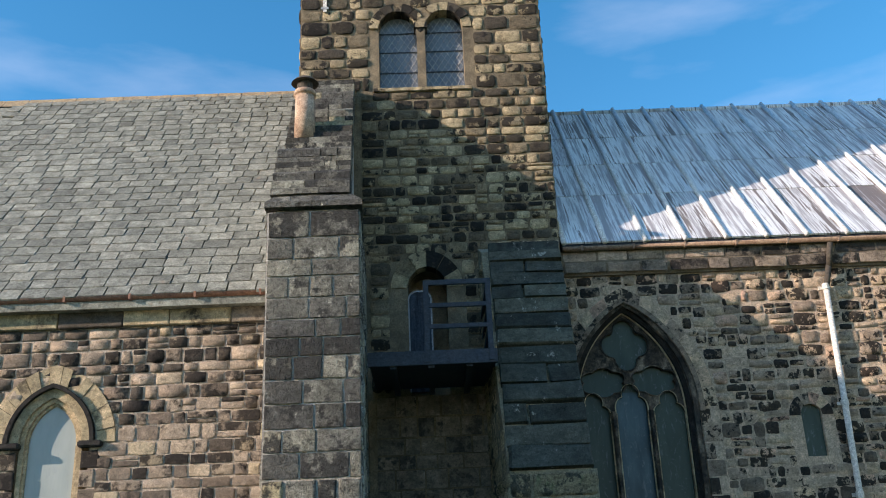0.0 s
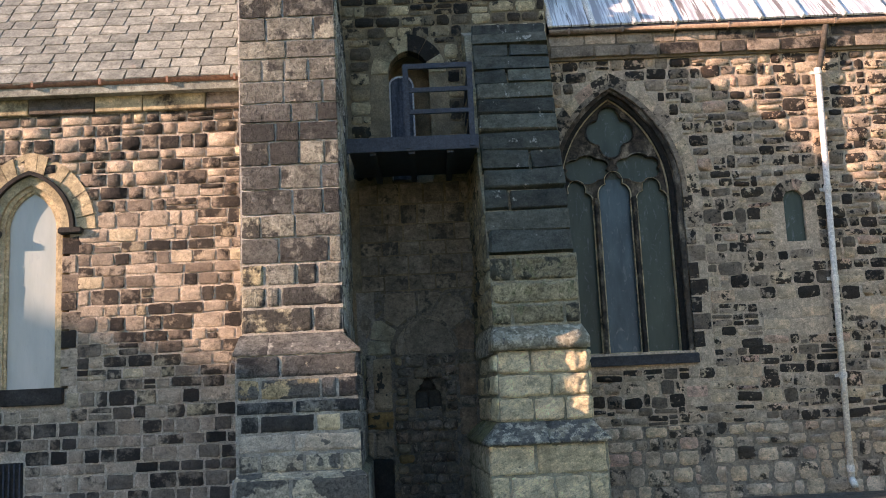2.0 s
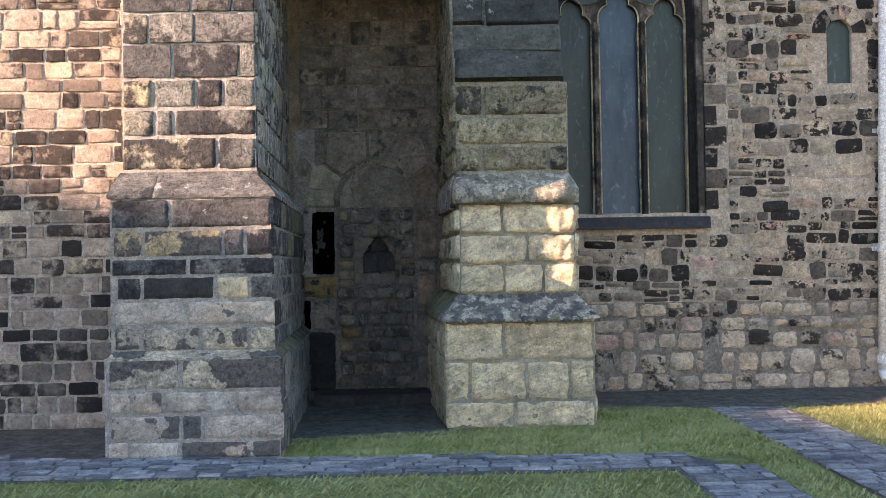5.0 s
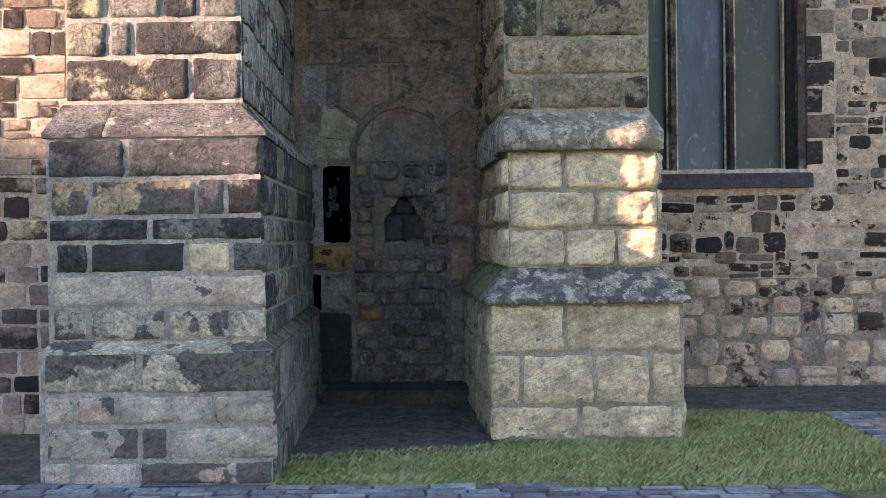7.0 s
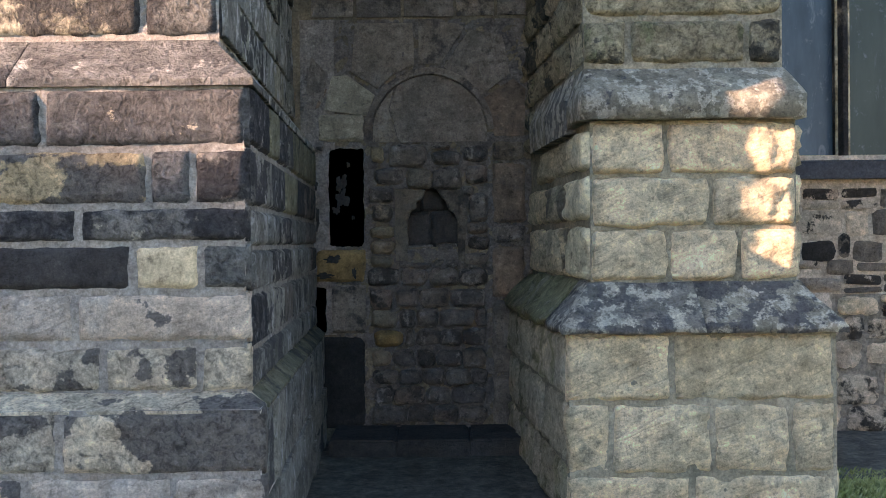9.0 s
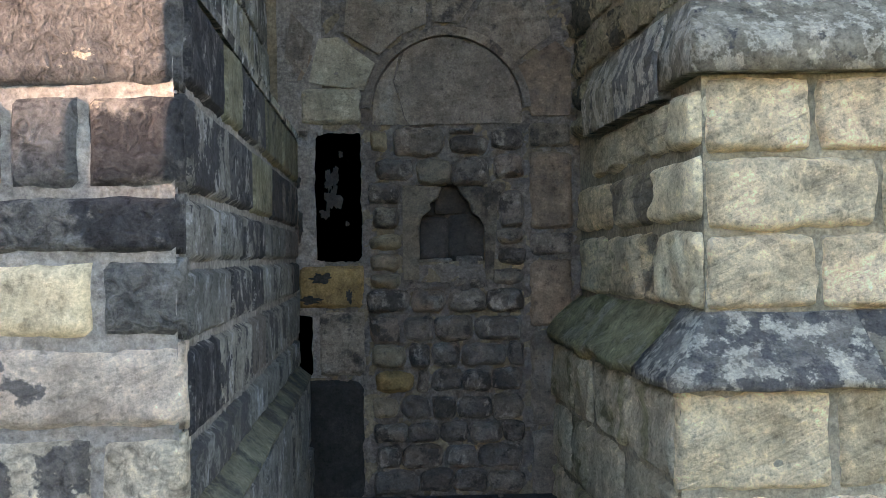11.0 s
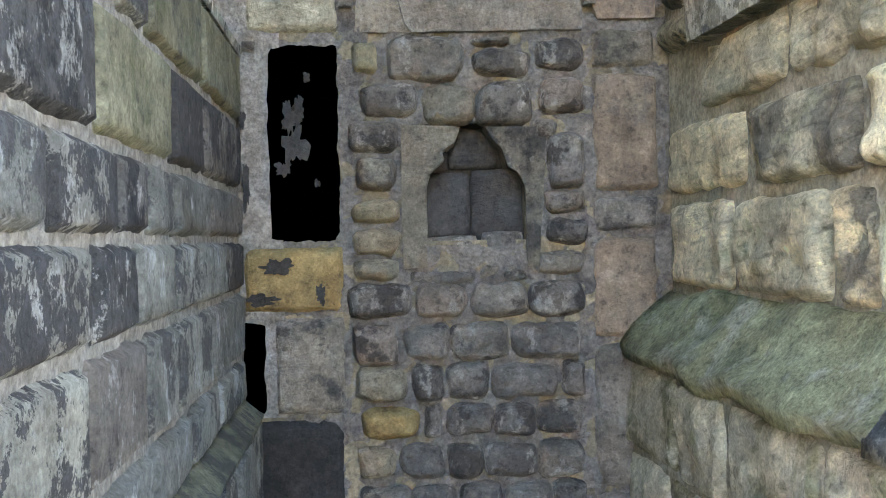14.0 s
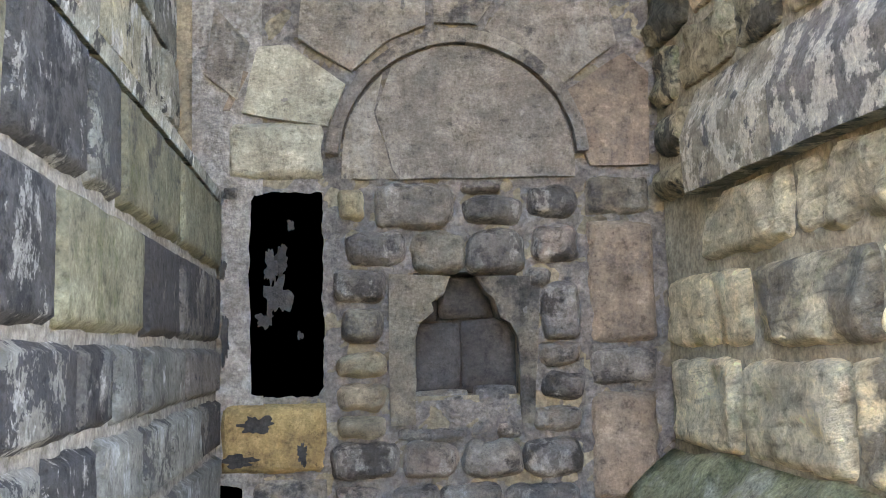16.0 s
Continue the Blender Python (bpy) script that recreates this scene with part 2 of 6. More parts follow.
SOOTED_PALE = pair("sooted_pale_ashlar", [(0.0, (0.5, 0.43, 0.33)), (1.0, (0.66, 0.54, 0.38))], soot=(0.505, 0.518),
                   soot_col=(0.135, 0.124, 0.11), tooling=0.25, bump=0.95, scale=2.4, vary=0.1, rag=0.6)
PALE_ASHLAR = pair("pale_ashlar", [(0.0, (0.5, 0.425, 0.34)), (0.5, (0.6, 0.5, 0.4)), (0.8, (0.64, 0.5, 0.375)), (1.0, (0.66, 0.46, 0.33))], soot=(0.56, 0.572),
                   soot_col=(0.12, 0.112, 0.103), wash=(0.64, 0.58, 0.49), wash_at=(0.55, 0.66), bump=0.9, scale=3.0, chisel=0.25, rag=0.58)
NICHE_STONE = pair("niche_stone", [(0.0, (0.17, 0.147, 0.127)), (0.5, (0.225, 0.192, 0.162)), (0.8, (0.26, 0.216, 0.172)), (1.0, (0.29, 0.215, 0.17))],
                   soot=(0.53, 0.6), soot_col=(0.085, 0.071, 0.06), wash=(0.42, 0.37, 0.31), wash_at=(0.56, 0.61), bump=1.0, scale=9.0, vary=0.14)
NICHE_YELLOW = pair("yellowish_rubble", [(0.0, (0.27, 0.23, 0.18)), (0.6, (0.38, 0.3, 0.185)), (1.0, (0.34, 0.25, 0.175))], soot=(0.6, 0.7), soot_col=(0.12, 0.1, 0.085), bump=1.0, scale=7.0)
ARCH_PALE = pair("pale_arch_stone", [(0.0, (0.34, 0.3, 0.22)), (1.0, (0.4, 0.35, 0.25))], soot=(0.64, 0.76), soot_col=(0.16, 0.14, 0.1), bump=0.7, scale=5.0)
SHOULDER = pair("brown_shoulder_stone", [(0.0, (0.2, 0.165, 0.125)), (1.0, (0.25, 0.2, 0.145))], soot=(0.57, 0.68), soot_col=(0.08, 0.07, 0.06), bump=0.95, scale=7.0)
JAMB = pair("pinkish_jamb_stone", [(0.0, (0.33, 0.25, 0.175)), (1.0, (0.37, 0.28, 0.195))], soot=(0.62, 0.72), soot_col=(0.12, 0.095, 0.075), wash=(0.4, 0.33, 0.255), wash_at=(0.55, 0.65), bump=0.8, scale=7.0)
NICHE_ASHLAR = pair("niche_ashlar", [(0.0, (0.19, 0.16, 0.132)), (0.5, (0.255, 0.21, 0.168)), (1.0, (0.33, 0.265, 0.2))],
                    soot=(0.56, 0.64), soot_col=(0.085, 0.075, 0.066), wash=(0.36, 0.31, 0.25), wash_at=(0.57, 0.65), bump=0.9, scale=5.5, vary=0.2)
SLATE = pair("stone_slate", [(0.0, (0.175, 0.18, 0.155)), (0.5, (0.225, 0.23, 0.195)), (1.0, (0.285, 0.285, 0.24))],
             soot=(0.66, 0.85), soot_col=(0.09, 0.085, 0.07), wash=(0.3, 0.2, 0.14), wash_at=(0.62, 0.75), bump=0.3)
DARK_SLAB = pair("dark_green_slab", [(0.0, (0.04, 0.043, 0.036)), (0.6, (0.062, 0.067, 0.055)), (1.0, (0.11, 0.107, 0.08))],
                 soot=(0.6, 0.75), wash=(0.36, 0.35, 0.3), wash_at=(0.62, 0.66), bump=0.5, scale=6.0)
COPING = pair("lichened_coping", [(0.0, (0.22, 0.21, 0.18)), (1.0, (0.36, 0.32, 0.23))], soot=(0.53, 0.58),
              soot_col=(0.12, 0.118, 0.112), wash=(0.64, 0.59, 0.46), wash_at=(0.5, 0.54), bump=1.0, scale=9.0, run=0.9)
MOSSY = pair("mossy_coping", [(0.0, (0.2, 0.215, 0.1)), (1.0, (0.33, 0.32, 0.18))], soot=(0.46, 0.66),
             soot_col=(0.085, 0.105, 0.035), wash=(0.42, 0.4, 0.29), wash_at=(0.52, 0.62), bump=1.0, grain=0.5, scale=4.0, run=1.0)
SETT = pair("bluish_sett", [(0.0, (0.15, 0.147, 0.146)), (0.5, (0.24, 0.233, 0.226)), (1.0, (0.34, 0.322, 0.302))],
            soot=(0.68, 0.85), wash=(0.3, 0.27, 0.26), wash_at=(0.64, 0.76), bump=0.5)
OCHRE = pair("ochre_block", [(0.0, (0.27, 0.165, 0.07)), (1.0, (0.31, 0.19, 0.082))], soot=(0.66, 0.76), soot_col=(0.09, 0.06, 0.03), bump=0.6, scale=8.0)
CREAM = pair("cream_dressed_stone", [(0.0, (0.4, 0.32, 0.2)), (1.0, (0.52, 0.4, 0.25))], soot=(0.64, 0.8), bump=0.5)
REDDISH = pair("reddish_block", [(0.0, (0.21, 0.145, 0.105)), (1.0, (0.26, 0.18, 0.125))], soot=(0.56, 0.68), soot_col=(0.1, 0.082, 0.07), bump=0.7, scale=4.5)
# dark stone, darkened further: the recess's shade is put into the colour
RECESS = pair("dark_shaded_stone", [(0.0, (0.05, 0.046, 0.042)), (1.0, (0.075, 0.068, 0.062))], soot=(0.62, 0.8), bump=0.7)
BLACK = pair("blackened_stone", [(0.0, (0.028, 0.026, 0.024)), (1.0, (0.045, 0.042, 0.038))], soot=(0.6, 0.8), wash=(0.2, 0.185, 0.165), wash_at=(0.7, 0.8))
TRACERY = stone_mat("tracery_stone", [(0.0, (0.06, 0.048, 0.039)), (1.0, (0.085, 0.066, 0.052))], soot=(0.4, 0.55), wash=(0.36, 0.29, 0.22), wash_at=(0.5, 0.64))
M_LEFT = plain_mat("pale_mortar", (0.58, 0.47, 0.37), (0.4, 0.325, 0.255), 4.0, bump=1.0, dist=0.02)
M_RIGHT = plain_mat("buff_mortar", (0.66, 0.5, 0.37), (0.45, 0.335, 0.245), 5.0, bump=1.0, dist=0.03, fine=40.0)
M_LOW = plain_mat("grey_brown_mortar", (0.36, 0.285, 0.22), (0.2, 0.16, 0.125), 6.0, bump=1.0, dist=0.03, fine=40.0)
M_TOWER = plain_mat("tower_mortar", (0.3, 0.23, 0.15), (0.12, 0.095, 0.065), 3.0, bump=1.0)
M_GREY = plain_mat("grey_mortar", (0.46, 0.43, 0.39), (0.32, 0.3, 0.27), 5.0, bump=1.0)
# darker buff mortar for the right buttress
M_BUFF = plain_mat("dark_buff_mortar", (0.34, 0.295, 0.21), (0.18, 0.16, 0.11), 4.0, bump=1.0)
# brown-buff eaves band; part of the eaves shadow is in this colour
M_DARK = plain_mat("shaded_eaves_plaster", (0.24, 0.185, 0.135), (0.13, 0.1, 0.075), 3.0, bump=0.8)
M_NICHE = plain_mat("niche_mortar", (0.24, 0.203, 0.172), (0.115, 0.099, 0.086), 9.0, bump=1.0, dist=0.02)
M_FRONT = plain_mat("pale_buff_pointing", (0.46, 0.41, 0.34), (0.28, 0.255, 0.22), 6.0, bump=1.0, dist=0.02)
M_SIDE = plain_mat("damp_grey_mortar", (0.2, 0.19, 0.165), (0.31, 0.295, 0.26), 7.0, bump=1.0, dist=0.02)
M_JAMB = plain_mat("pale_jamb_mortar", (0.34, 0.3, 0.255), (0.22, 0.19, 0.16), 9.0, bump=1.0, dist=0.02)
SOIL = plain_mat("bare_soil", (0.085, 0.072, 0.056), (0.17, 0.142, 0.112), 5.0, bump=1.0, dist=0.03, fine=28.0)
PATHBED = plain_mat("path_joints", (0.07, 0.07, 0.075), (0.11, 0.105, 0.1), 9.0)
TURF = plain_mat("turf", (0.13, 0.15, 0.04), (0.27, 0.265, 0.095), 3.0, bump=1.0, dist=0.03, fine=45.0)
IRON = plain_mat("blue_grey_paint", (0.028, 0.037, 0.052), (0.042, 0.052, 0.068), 8.0, 0.55, 0.15)
DOORWOOD = plain_mat("dark_door_board", (0.015, 0.02, 0.03), (0.06, 0.075, 0.1), 14.0, 0.7, 0.4, stretch=(1, 1, 0.08))
DARKPAINT = plain_mat("dark_sill_paint", (0.018, 0.02, 0.024), (0.04, 0.042, 0.046), 9.0, 0.6, 0.4)
PIPE = plain_mat("pale_pipe_paint", (0.6, 0.55, 0.49), (0.72, 0.67, 0.6), 3.0, 0.55, 0.1, stretch=(1, 1, 0.2))
GUTTER = plain_mat("old_gutter_paint", (0.34, 0.24, 0.17), (0.22, 0.14, 0.1), 4.0, 0.6, 0.3)
GUTTER_L = plain_mat("brown_gutter_paint", (0.3, 0.16, 0.1), (0.2, 0.1, 0.07), 4.0, 0.6, 0.3)
CLAY = plain_mat("pale_clay", (0.5, 0.36, 0.26), (0.34, 0.22, 0.15), 8.0, 0.85, 0.3)
SOOTY = plain_mat("sooty_clay", (0.05, 0.045, 0.04), (0.1, 0.08, 0.06), 9.0, 0.9, 0.4)
LEADCAME = plain_mat("lead_came", (0.3, 0.31, 0.32), (0.42, 0.43, 0.44), 20.0, 0.5, 0.1)
RIDGE = plain_mat("ridge_tile", (0.42, 0.32, 0.2), (0.3, 0.22, 0.14), 5.0, 0.9, 0.4)


def sheet_metal():
    """Weathered lead: pale patina with dark rusty runs down the slope."""
    k = Net("weathered_lead_sheet", 0.5, 0.1)
    p, r = k.pos(), k.rnd(False)
    off = k.n.new("ShaderNodeVectorMath")
    off.operation = "ADD"
    cx = k.n.new("ShaderNodeCombineXYZ")
    k.l.new(k.math("MULTIPLY", r, 50.0), cx.inputs[0])
    k.l.new(p, off.inputs[0])
    k.l.new(cx.outputs[0], off.inputs[1])
    run = k.noise(off.outputs[0], 5.0, 8.0, 0.66, (2.6, 0.1, 0.1))
    blot = k.noise(off.outputs[0], 2.0, 5.0, 0.6)
    col = k.mix(k.ramp(run, [(0.42, 0.0), (0.52, 1.0)]), (0.36, 0.34, 0.35), (0.8, 0.8, 0.8))
    r2 = k.math("FRACT", k.math("MULTIPLY", r, 17.3))
    d = k.math("ADD", k.math("MULTIPLY", run, 0.75), k.math("MULTIPLY", k.math("POWER", r2, 9.0), 0.14))
    col = k.mix(k.ramp(d, [(0.425, 0.0), (0.455, 0.88)]), col, (0.12, 0.085, 0.075))
    col = k.mix(k.ramp(blot, [(0.5, 0.0), (0.75, 0.25)]), col, (0.46, 0.36, 0.33))
    return k.finish(col, k.math("ADD", blot, run), 0.25, 0.02)


def glazing(name, a, b, rough, spec):
    k = Net(name, rough)
    k.b.inputs["Specular IOR Level"].default_value = spec
    n = k.noise(k.pos(), 2.2, 5.0, 0.6, (2.0, 1.0, 0.5))
    n2 = k.noise(k.pos(), 14.0, 6.0, 0.7)
    col = k.mix(k.ramp(n, [(0.3, 0.0), (0.7, 1.0)]), a, b)
    n3 = k.noise(k.pos(), 9.0, 8.0, 0.7, (1.0, 1.0, 0.35), 1.5)
    col = k.mix(k.ramp(n2, [(0.6, 0.0), (0.75, 0.3)]), col, (0.3, 0.32, 0.33))
    col = k.mix(k.ramp(n3, [(0.58, 0.0), (0.68, 0.4)]), col, (0.24, 0.27, 0.29))
    return k.finish(col, n, 0.05, 0.01)


SHEET = sheet_metal()
ROLL = plain_mat("pale_lead_roll", (0.5, 0.5, 0.51), (0.74, 0.74, 0.74), 3.0, 0.5, 0.2, stretch=(1, 0.3, 0.3))
GLASS_L = glazing("clouded_pale_glazing", (0.3, 0.34, 0.32), (0.4, 0.43, 0.4), 0.32, 0.5)
GLASS_G = glazing("clouded_green_glazing", (0.03, 0.048, 0.04), (0.055, 0.08, 0.064), 0.35, 0.22)
GLASS_B = glazing("clouded_blue_glazing", (0.025, 0.052, 0.066), (0.07, 0.125, 0.148), 0.3, 0.22)
GLASS_T = glazing("leaded_glass", (0.1, 0.125, 0.16), (0.2, 0.23, 0.26), 0.25, 0.5)


# ---- builders ----
def solid(outer, holes=(), d0=0.0, d1=0.1, axis="y"):
    """A prism: an outline with holes, in the x-z plane (axis y) or the y-z plane (axis x) or the x-y plane (axis z), from d0 to d1."""
    loops = [list(outer)] + [list(h) for h in holes]
    flat = [p for lp in loops for p in lp]
    tris = tess(loops)
    bm = bmesh.new()
    put = {"y": lambda a, b, d: (a, d, b), "x": lambda a, b, d: (d, a, b), "z": lambda a, b, d: (a, b, d)}[axis]
    lo = [bm.verts.new(put(a, b, d0)) for a, b in flat]
    hi = [bm.verts.new(put(a, b, d1)) for a, b in flat]
    for i, j, k in tris:
        for vs in ((lo[i], lo[j], lo[k]), (hi[k], hi[j], hi[i])):
            if len(set(vs)) == 3:
                try:
                    bm.faces.new(vs)
                except ValueError:
                    pass
    at = 0
    for lp in loops:
        n = len(lp)
        for i in range(n):
            j = (i + 1) % n
            bm.faces.new((lo[at + i], hi[at + i], hi[at + j], lo[at + j]))
        at += n
    bmesh.ops.recalc_face_normals(bm, faces=bm.faces)
    return bm


def tess(loops):
    from mathutils.geometry import tessellate_polygon
    return tessellate_polygon([[Vector((a, b, 0)) for a, b in lp] for lp in loops])


def rect(x0, z0, x1, z1):
    return [(x0, z0), (x1, z0), (x1, z1), (x0, z1)]


def box(bm, x0, y0, z0, x1, y1, z1, bevel=0.0):
    m = Matrix.Translation(((x0 + x1) / 2, (y0 + y1) / 2, (z0 + z1) / 2)) @ Matrix.Diagonal((x1 - x0, y1 - y0, z1 - z0, 1))
    vs = bmesh.ops.create_cube(bm, size=1, matrix=m)["verts"]
    if bevel:
        es = list({e for v in vs for e in v.link_edges})
        bmesh.ops.bevel(bm, geom=es, offset=bevel, segments=2, affect="EDGES")
    return bm


def boxed(*a, bevel=0.0):
    return box(bmesh.new(), *a, bevel=bevel)


def hipped(x0, x1, y0, y1, z0, X0, X1, Y0, Y1, z1, lip=0.0):
    """A sloped capping: a rectangle at z0 rising to a smaller one at z1, above a lip."""
    bm = bmesh.new()
    rows = []
    if lip:
        rows.append([(x0, y0, z0 - lip), (x1, y0, z0 - lip), (x1, y1, z0 - lip), (x0, y1, z0 - lip)])
    rows.append([(x0, y0, z0), (x1, y0, z0), (x1, y1, z0), (x0, y1, z0)])
    rows.append([(X0, Y0, z1), (X1, Y0, z1), (X1, Y1, z1), (X0, Y1, z1)])
    vs = [[bm.verts.new(p) for p in row] for row in rows]
    for a, b in zip(vs, vs[1:]):
        for i in range(4):
            j = (i + 1) % 4
            bm.faces.new((a[i], a[j], b[j], b[i]))
    bm.faces.new(vs[0][::-1])
    bm.faces.new(vs[-1])
    return bm


def roughen(bm, amount, scale=7.0, cuts=0):
    """Breaks straight edges a little, as weather does."""
    if cuts:
        bmesh.ops.subdivide_edges(bm, edges=[e for e in bm.edges if e.calc_length() > 0.18], cuts=cuts, use_grid_fill=True)
    for v in bm.verts:
        v.co += noise.noise_vector(v.co * scale) * amount
    return bm


def cylinder(bm, a, b, r, r2=None, seg=14):
    a, b = Vector(a), Vector(b)
    m = Matrix.Translation((a + b) / 2) @ (b - a).to_track_quat("Z", "Y").to_matrix().to_4x4()
    bmesh.ops.create_cone(bm, cap_ends=True, segments=seg, radius1=r, radius2=r if r2 is None else r2, depth=(b - a).length, matrix=m)
    return bm


def mesh_of(name, bm, material, smooth=False):
    me = bpy.data.meshes.new(name)
    bm.to_mesh(me)
    bm.free()
    me.materials.append(material)
    if smooth:
        me.polygons.foreach_set("use_smooth", [True] * len(me.polygons))
    return me


def part(name, bm, material, parent=None, label="", smooth=False):
    ob = new(name, mesh_of(name, bm, material, smooth))
    hang(ob, parent)
    if label:
        tagged(ob, label)
    return ob


def hang(ob, parent):
    """Makes ob, built in world places, a part of parent."""
    if parent is not None:
        ob.parent = parent
        if parent.type == "EMPTY":
            ob.matrix_parent_inverse = Matrix.Translation(-parent.location)


def thing(name, label, category, group="", at=(0, 0, 0), kind=""):
    ob = new(name)
    ob.location = at
    return tagged(ob, label, category, group, kind)


def pointed(cx, z0, zs, a, h, n=10):
    """The outline of an arched opening, from its lower left corner over the crown to its lower right: half width a, rise h."""
    r = (a * a + h * h) / (2 * a)
    end = math.atan2(h, r - a)
    left = [(cx - a + r - r * math.cos(end * i / n), zs + r * math.sin(end * i / n)) for i in range(n + 1)]
    right = [(2 * cx - x, z) for x, z in left[-2::-1]]
    return [(cx - a, z0)] + left + right + [(cx + a, z0)]


def band(cx, z0, zs, a, h, w, n=10):
    """The outline of an arched frame of width w round such an opening."""
    return pointed(cx, z0, zs, a + w, h + w * 1.05, n) + pointed(cx, z0, zs, a, h, n)[::-1]


def foiled(cx, cz, dist, r, n, turn=0.0, sx=1.0, sz=1.0, steps=44):
    """The outline of n overlapping round lobes."""
    pts = []
    for i in range(steps):
        th = 2 * math.pi * i / steps
        phi = (th - turn + math.pi / n) % (2 * math.pi / n) - math.pi / n
        under = r * r - (dist * math.sin(phi)) ** 2
        rad = dist * math.cos(phi) + math.sqrt(max(under, 0.0))
        pts.append((cx + sx * rad * math.cos(th), cz + sz * rad * math.sin(th)))
    return pts


# ---- stones ----
def stone_template(aspect, ring, edge, rough, seed, smooth, n=3, dome=0.0):
    """A stone seen from its face: width aspect, height 1, face at y -1, sides running back to y 1. n: cells across the face."""
    rng = random.Random(seed)
    m = n + 1
    inner = [i / (n - 2) if n > 2 else 0.5 for i in range(n - 1)]
    us = [-aspect / 2] + [-aspect / 2 + 1.6 * edge + (aspect - 3.2 * edge) * f for f in inner] + [aspect / 2]
    vs = [-0.5] + [-0.5 + edge + (1 - 2 * edge) * f for f in inner] + [0.5]
    co, fa = [], []
    shake = rough * 0.09 * 3 / n
    for j in range(m):
        for i in range(m):
            side_u, side_v = i in (0, n), j in (0, n)
            u, v = us[i], vs[j]
            j1, j2 = rng.uniform(-1, 1) * shake, rng.uniform(-1, 1) * shake
            if side_u or side_v:
                u += -math.copysign(abs(j1), u) * 1.4 if side_u else j1
                v += -math.copysign(abs(j2), v) * 1.4 if side_v else j2
            else:
                u, v = u + 1.6 * j1, v + 1.6 * j2
            if side_u and side_v:
                u -= math.copysign(edge * 0.45 * rough, u)
                v -= math.copysign(edge * 0.4 * rough, v)
            rim = side_u or side_v
            s, t = min(1, abs(2 * u / aspect)), min(1, abs(2 * v))
            u, v = u * math.sqrt(1 - dome * t ** 3), v * math.sqrt(1 - dome * s ** 3)
            lump = noise.noise(Vector((u * 2.2 + seed, v * 2.2, seed * 1.7))) + 0.6 * noise.noise(Vector((u * 5.1, v * 5.1 + seed, seed * 0.7)))
            y = -ring + 0.3 * rough * lump if rim else -1.0 + rng.uniform(-0.25, 0.25) * rough + 0.55 * rough * lump + 1.6 * dome * max(s, t) ** 2
            co.append((u, y, v))
    for j in range(n):
        for i in range(n):
            a = j * m + i
            fa.append((a, a + 1, a + m + 1, a + m))
    loop = list(range(n)) + [n + m * k for k in range(n)] + [m * m - 1 - k for k in range(n)] + [m * (n - k) for k in range(n)]
    start, cnt = len(co), 4 * n
    for k in loop:
        co.append((co[k][0], 1.0, co[k][2]))
    for k in range(cnt):
        q = (k + 1) % cnt
        fa.append((loop[q], loop[k], start + k, start + q))
    return np.array(co), fa, smooth


ASPECTS = (0.7, 1.0, 1.5, 2.1, 3.0, 4.5)
STYLES = {"rubble": (0.25, 0.12, 1.0, True, 4, 0.2), "squared": (0.35, 0.07, 0.95, True, 4, 0.08), "round": (-0.25, 0.1, 1.15, True, 7, 0.33), "ashlar": (0.6, 0.05, 0.45, False, 3, 0.0),
          "flat": (0.7, 0.06, 0.7, False, 3, 0.0), "bulge": (0.2, 0.09, 0.75, True, 3, 0.1), "hewn": (-0.1, 0.06, 1.1, True, 8, 0.17), "worn": (0.5, 0.03, 0.42, True, 5, 0.02)}
TEMPLATES = {s: [[stone_template(a, ring, edge, rough, ia * 31 + k, sm, n, dome) for k in range(5)] for ia, a in enumerate(ASPECTS)]
             for s, (ring, edge, rough, sm, n, dome) in STYLES.items()}
SHARED = {}


def shared_mesh(style, ia, k, material, name):
    key = (style, ia, k, material.name)
    if key not in SHARED:
        co, fa, sm = TEMPLATES[style][ia][k]
        me = bpy.data.meshes.new(name)
        me.from_pydata([tuple(c) for c in co], [], fa)
        me.materials.append(material)
        me.polygons.foreach_set("use_smooth", [sm] * len(fa))
        SHARED[key] = me
    return SHARED[key]


class Face:
    """A plane to lay stones on: origin, along, up, and out of the wall."""

    def __init__(self, origin, along, up, out):
        self.o, self.u, self.v, self.n = Vector(origin), Vector(along).normalized(), Vector(up).normalized(), Vector(out).normalized()

    def matrix(self, u, v, w, h, d, aspect, tilt=0.0):
        c = self.o + self.u * u + self.v * v
        rot = Matrix((self.u, -self.n, self.v)).transposed().to_4x4()
        return Matrix.Translation(c) @ rot @ Matrix.Rotation(tilt, 4, "Y") @ Matrix.Diagonal((w / aspect, d, h, 1))


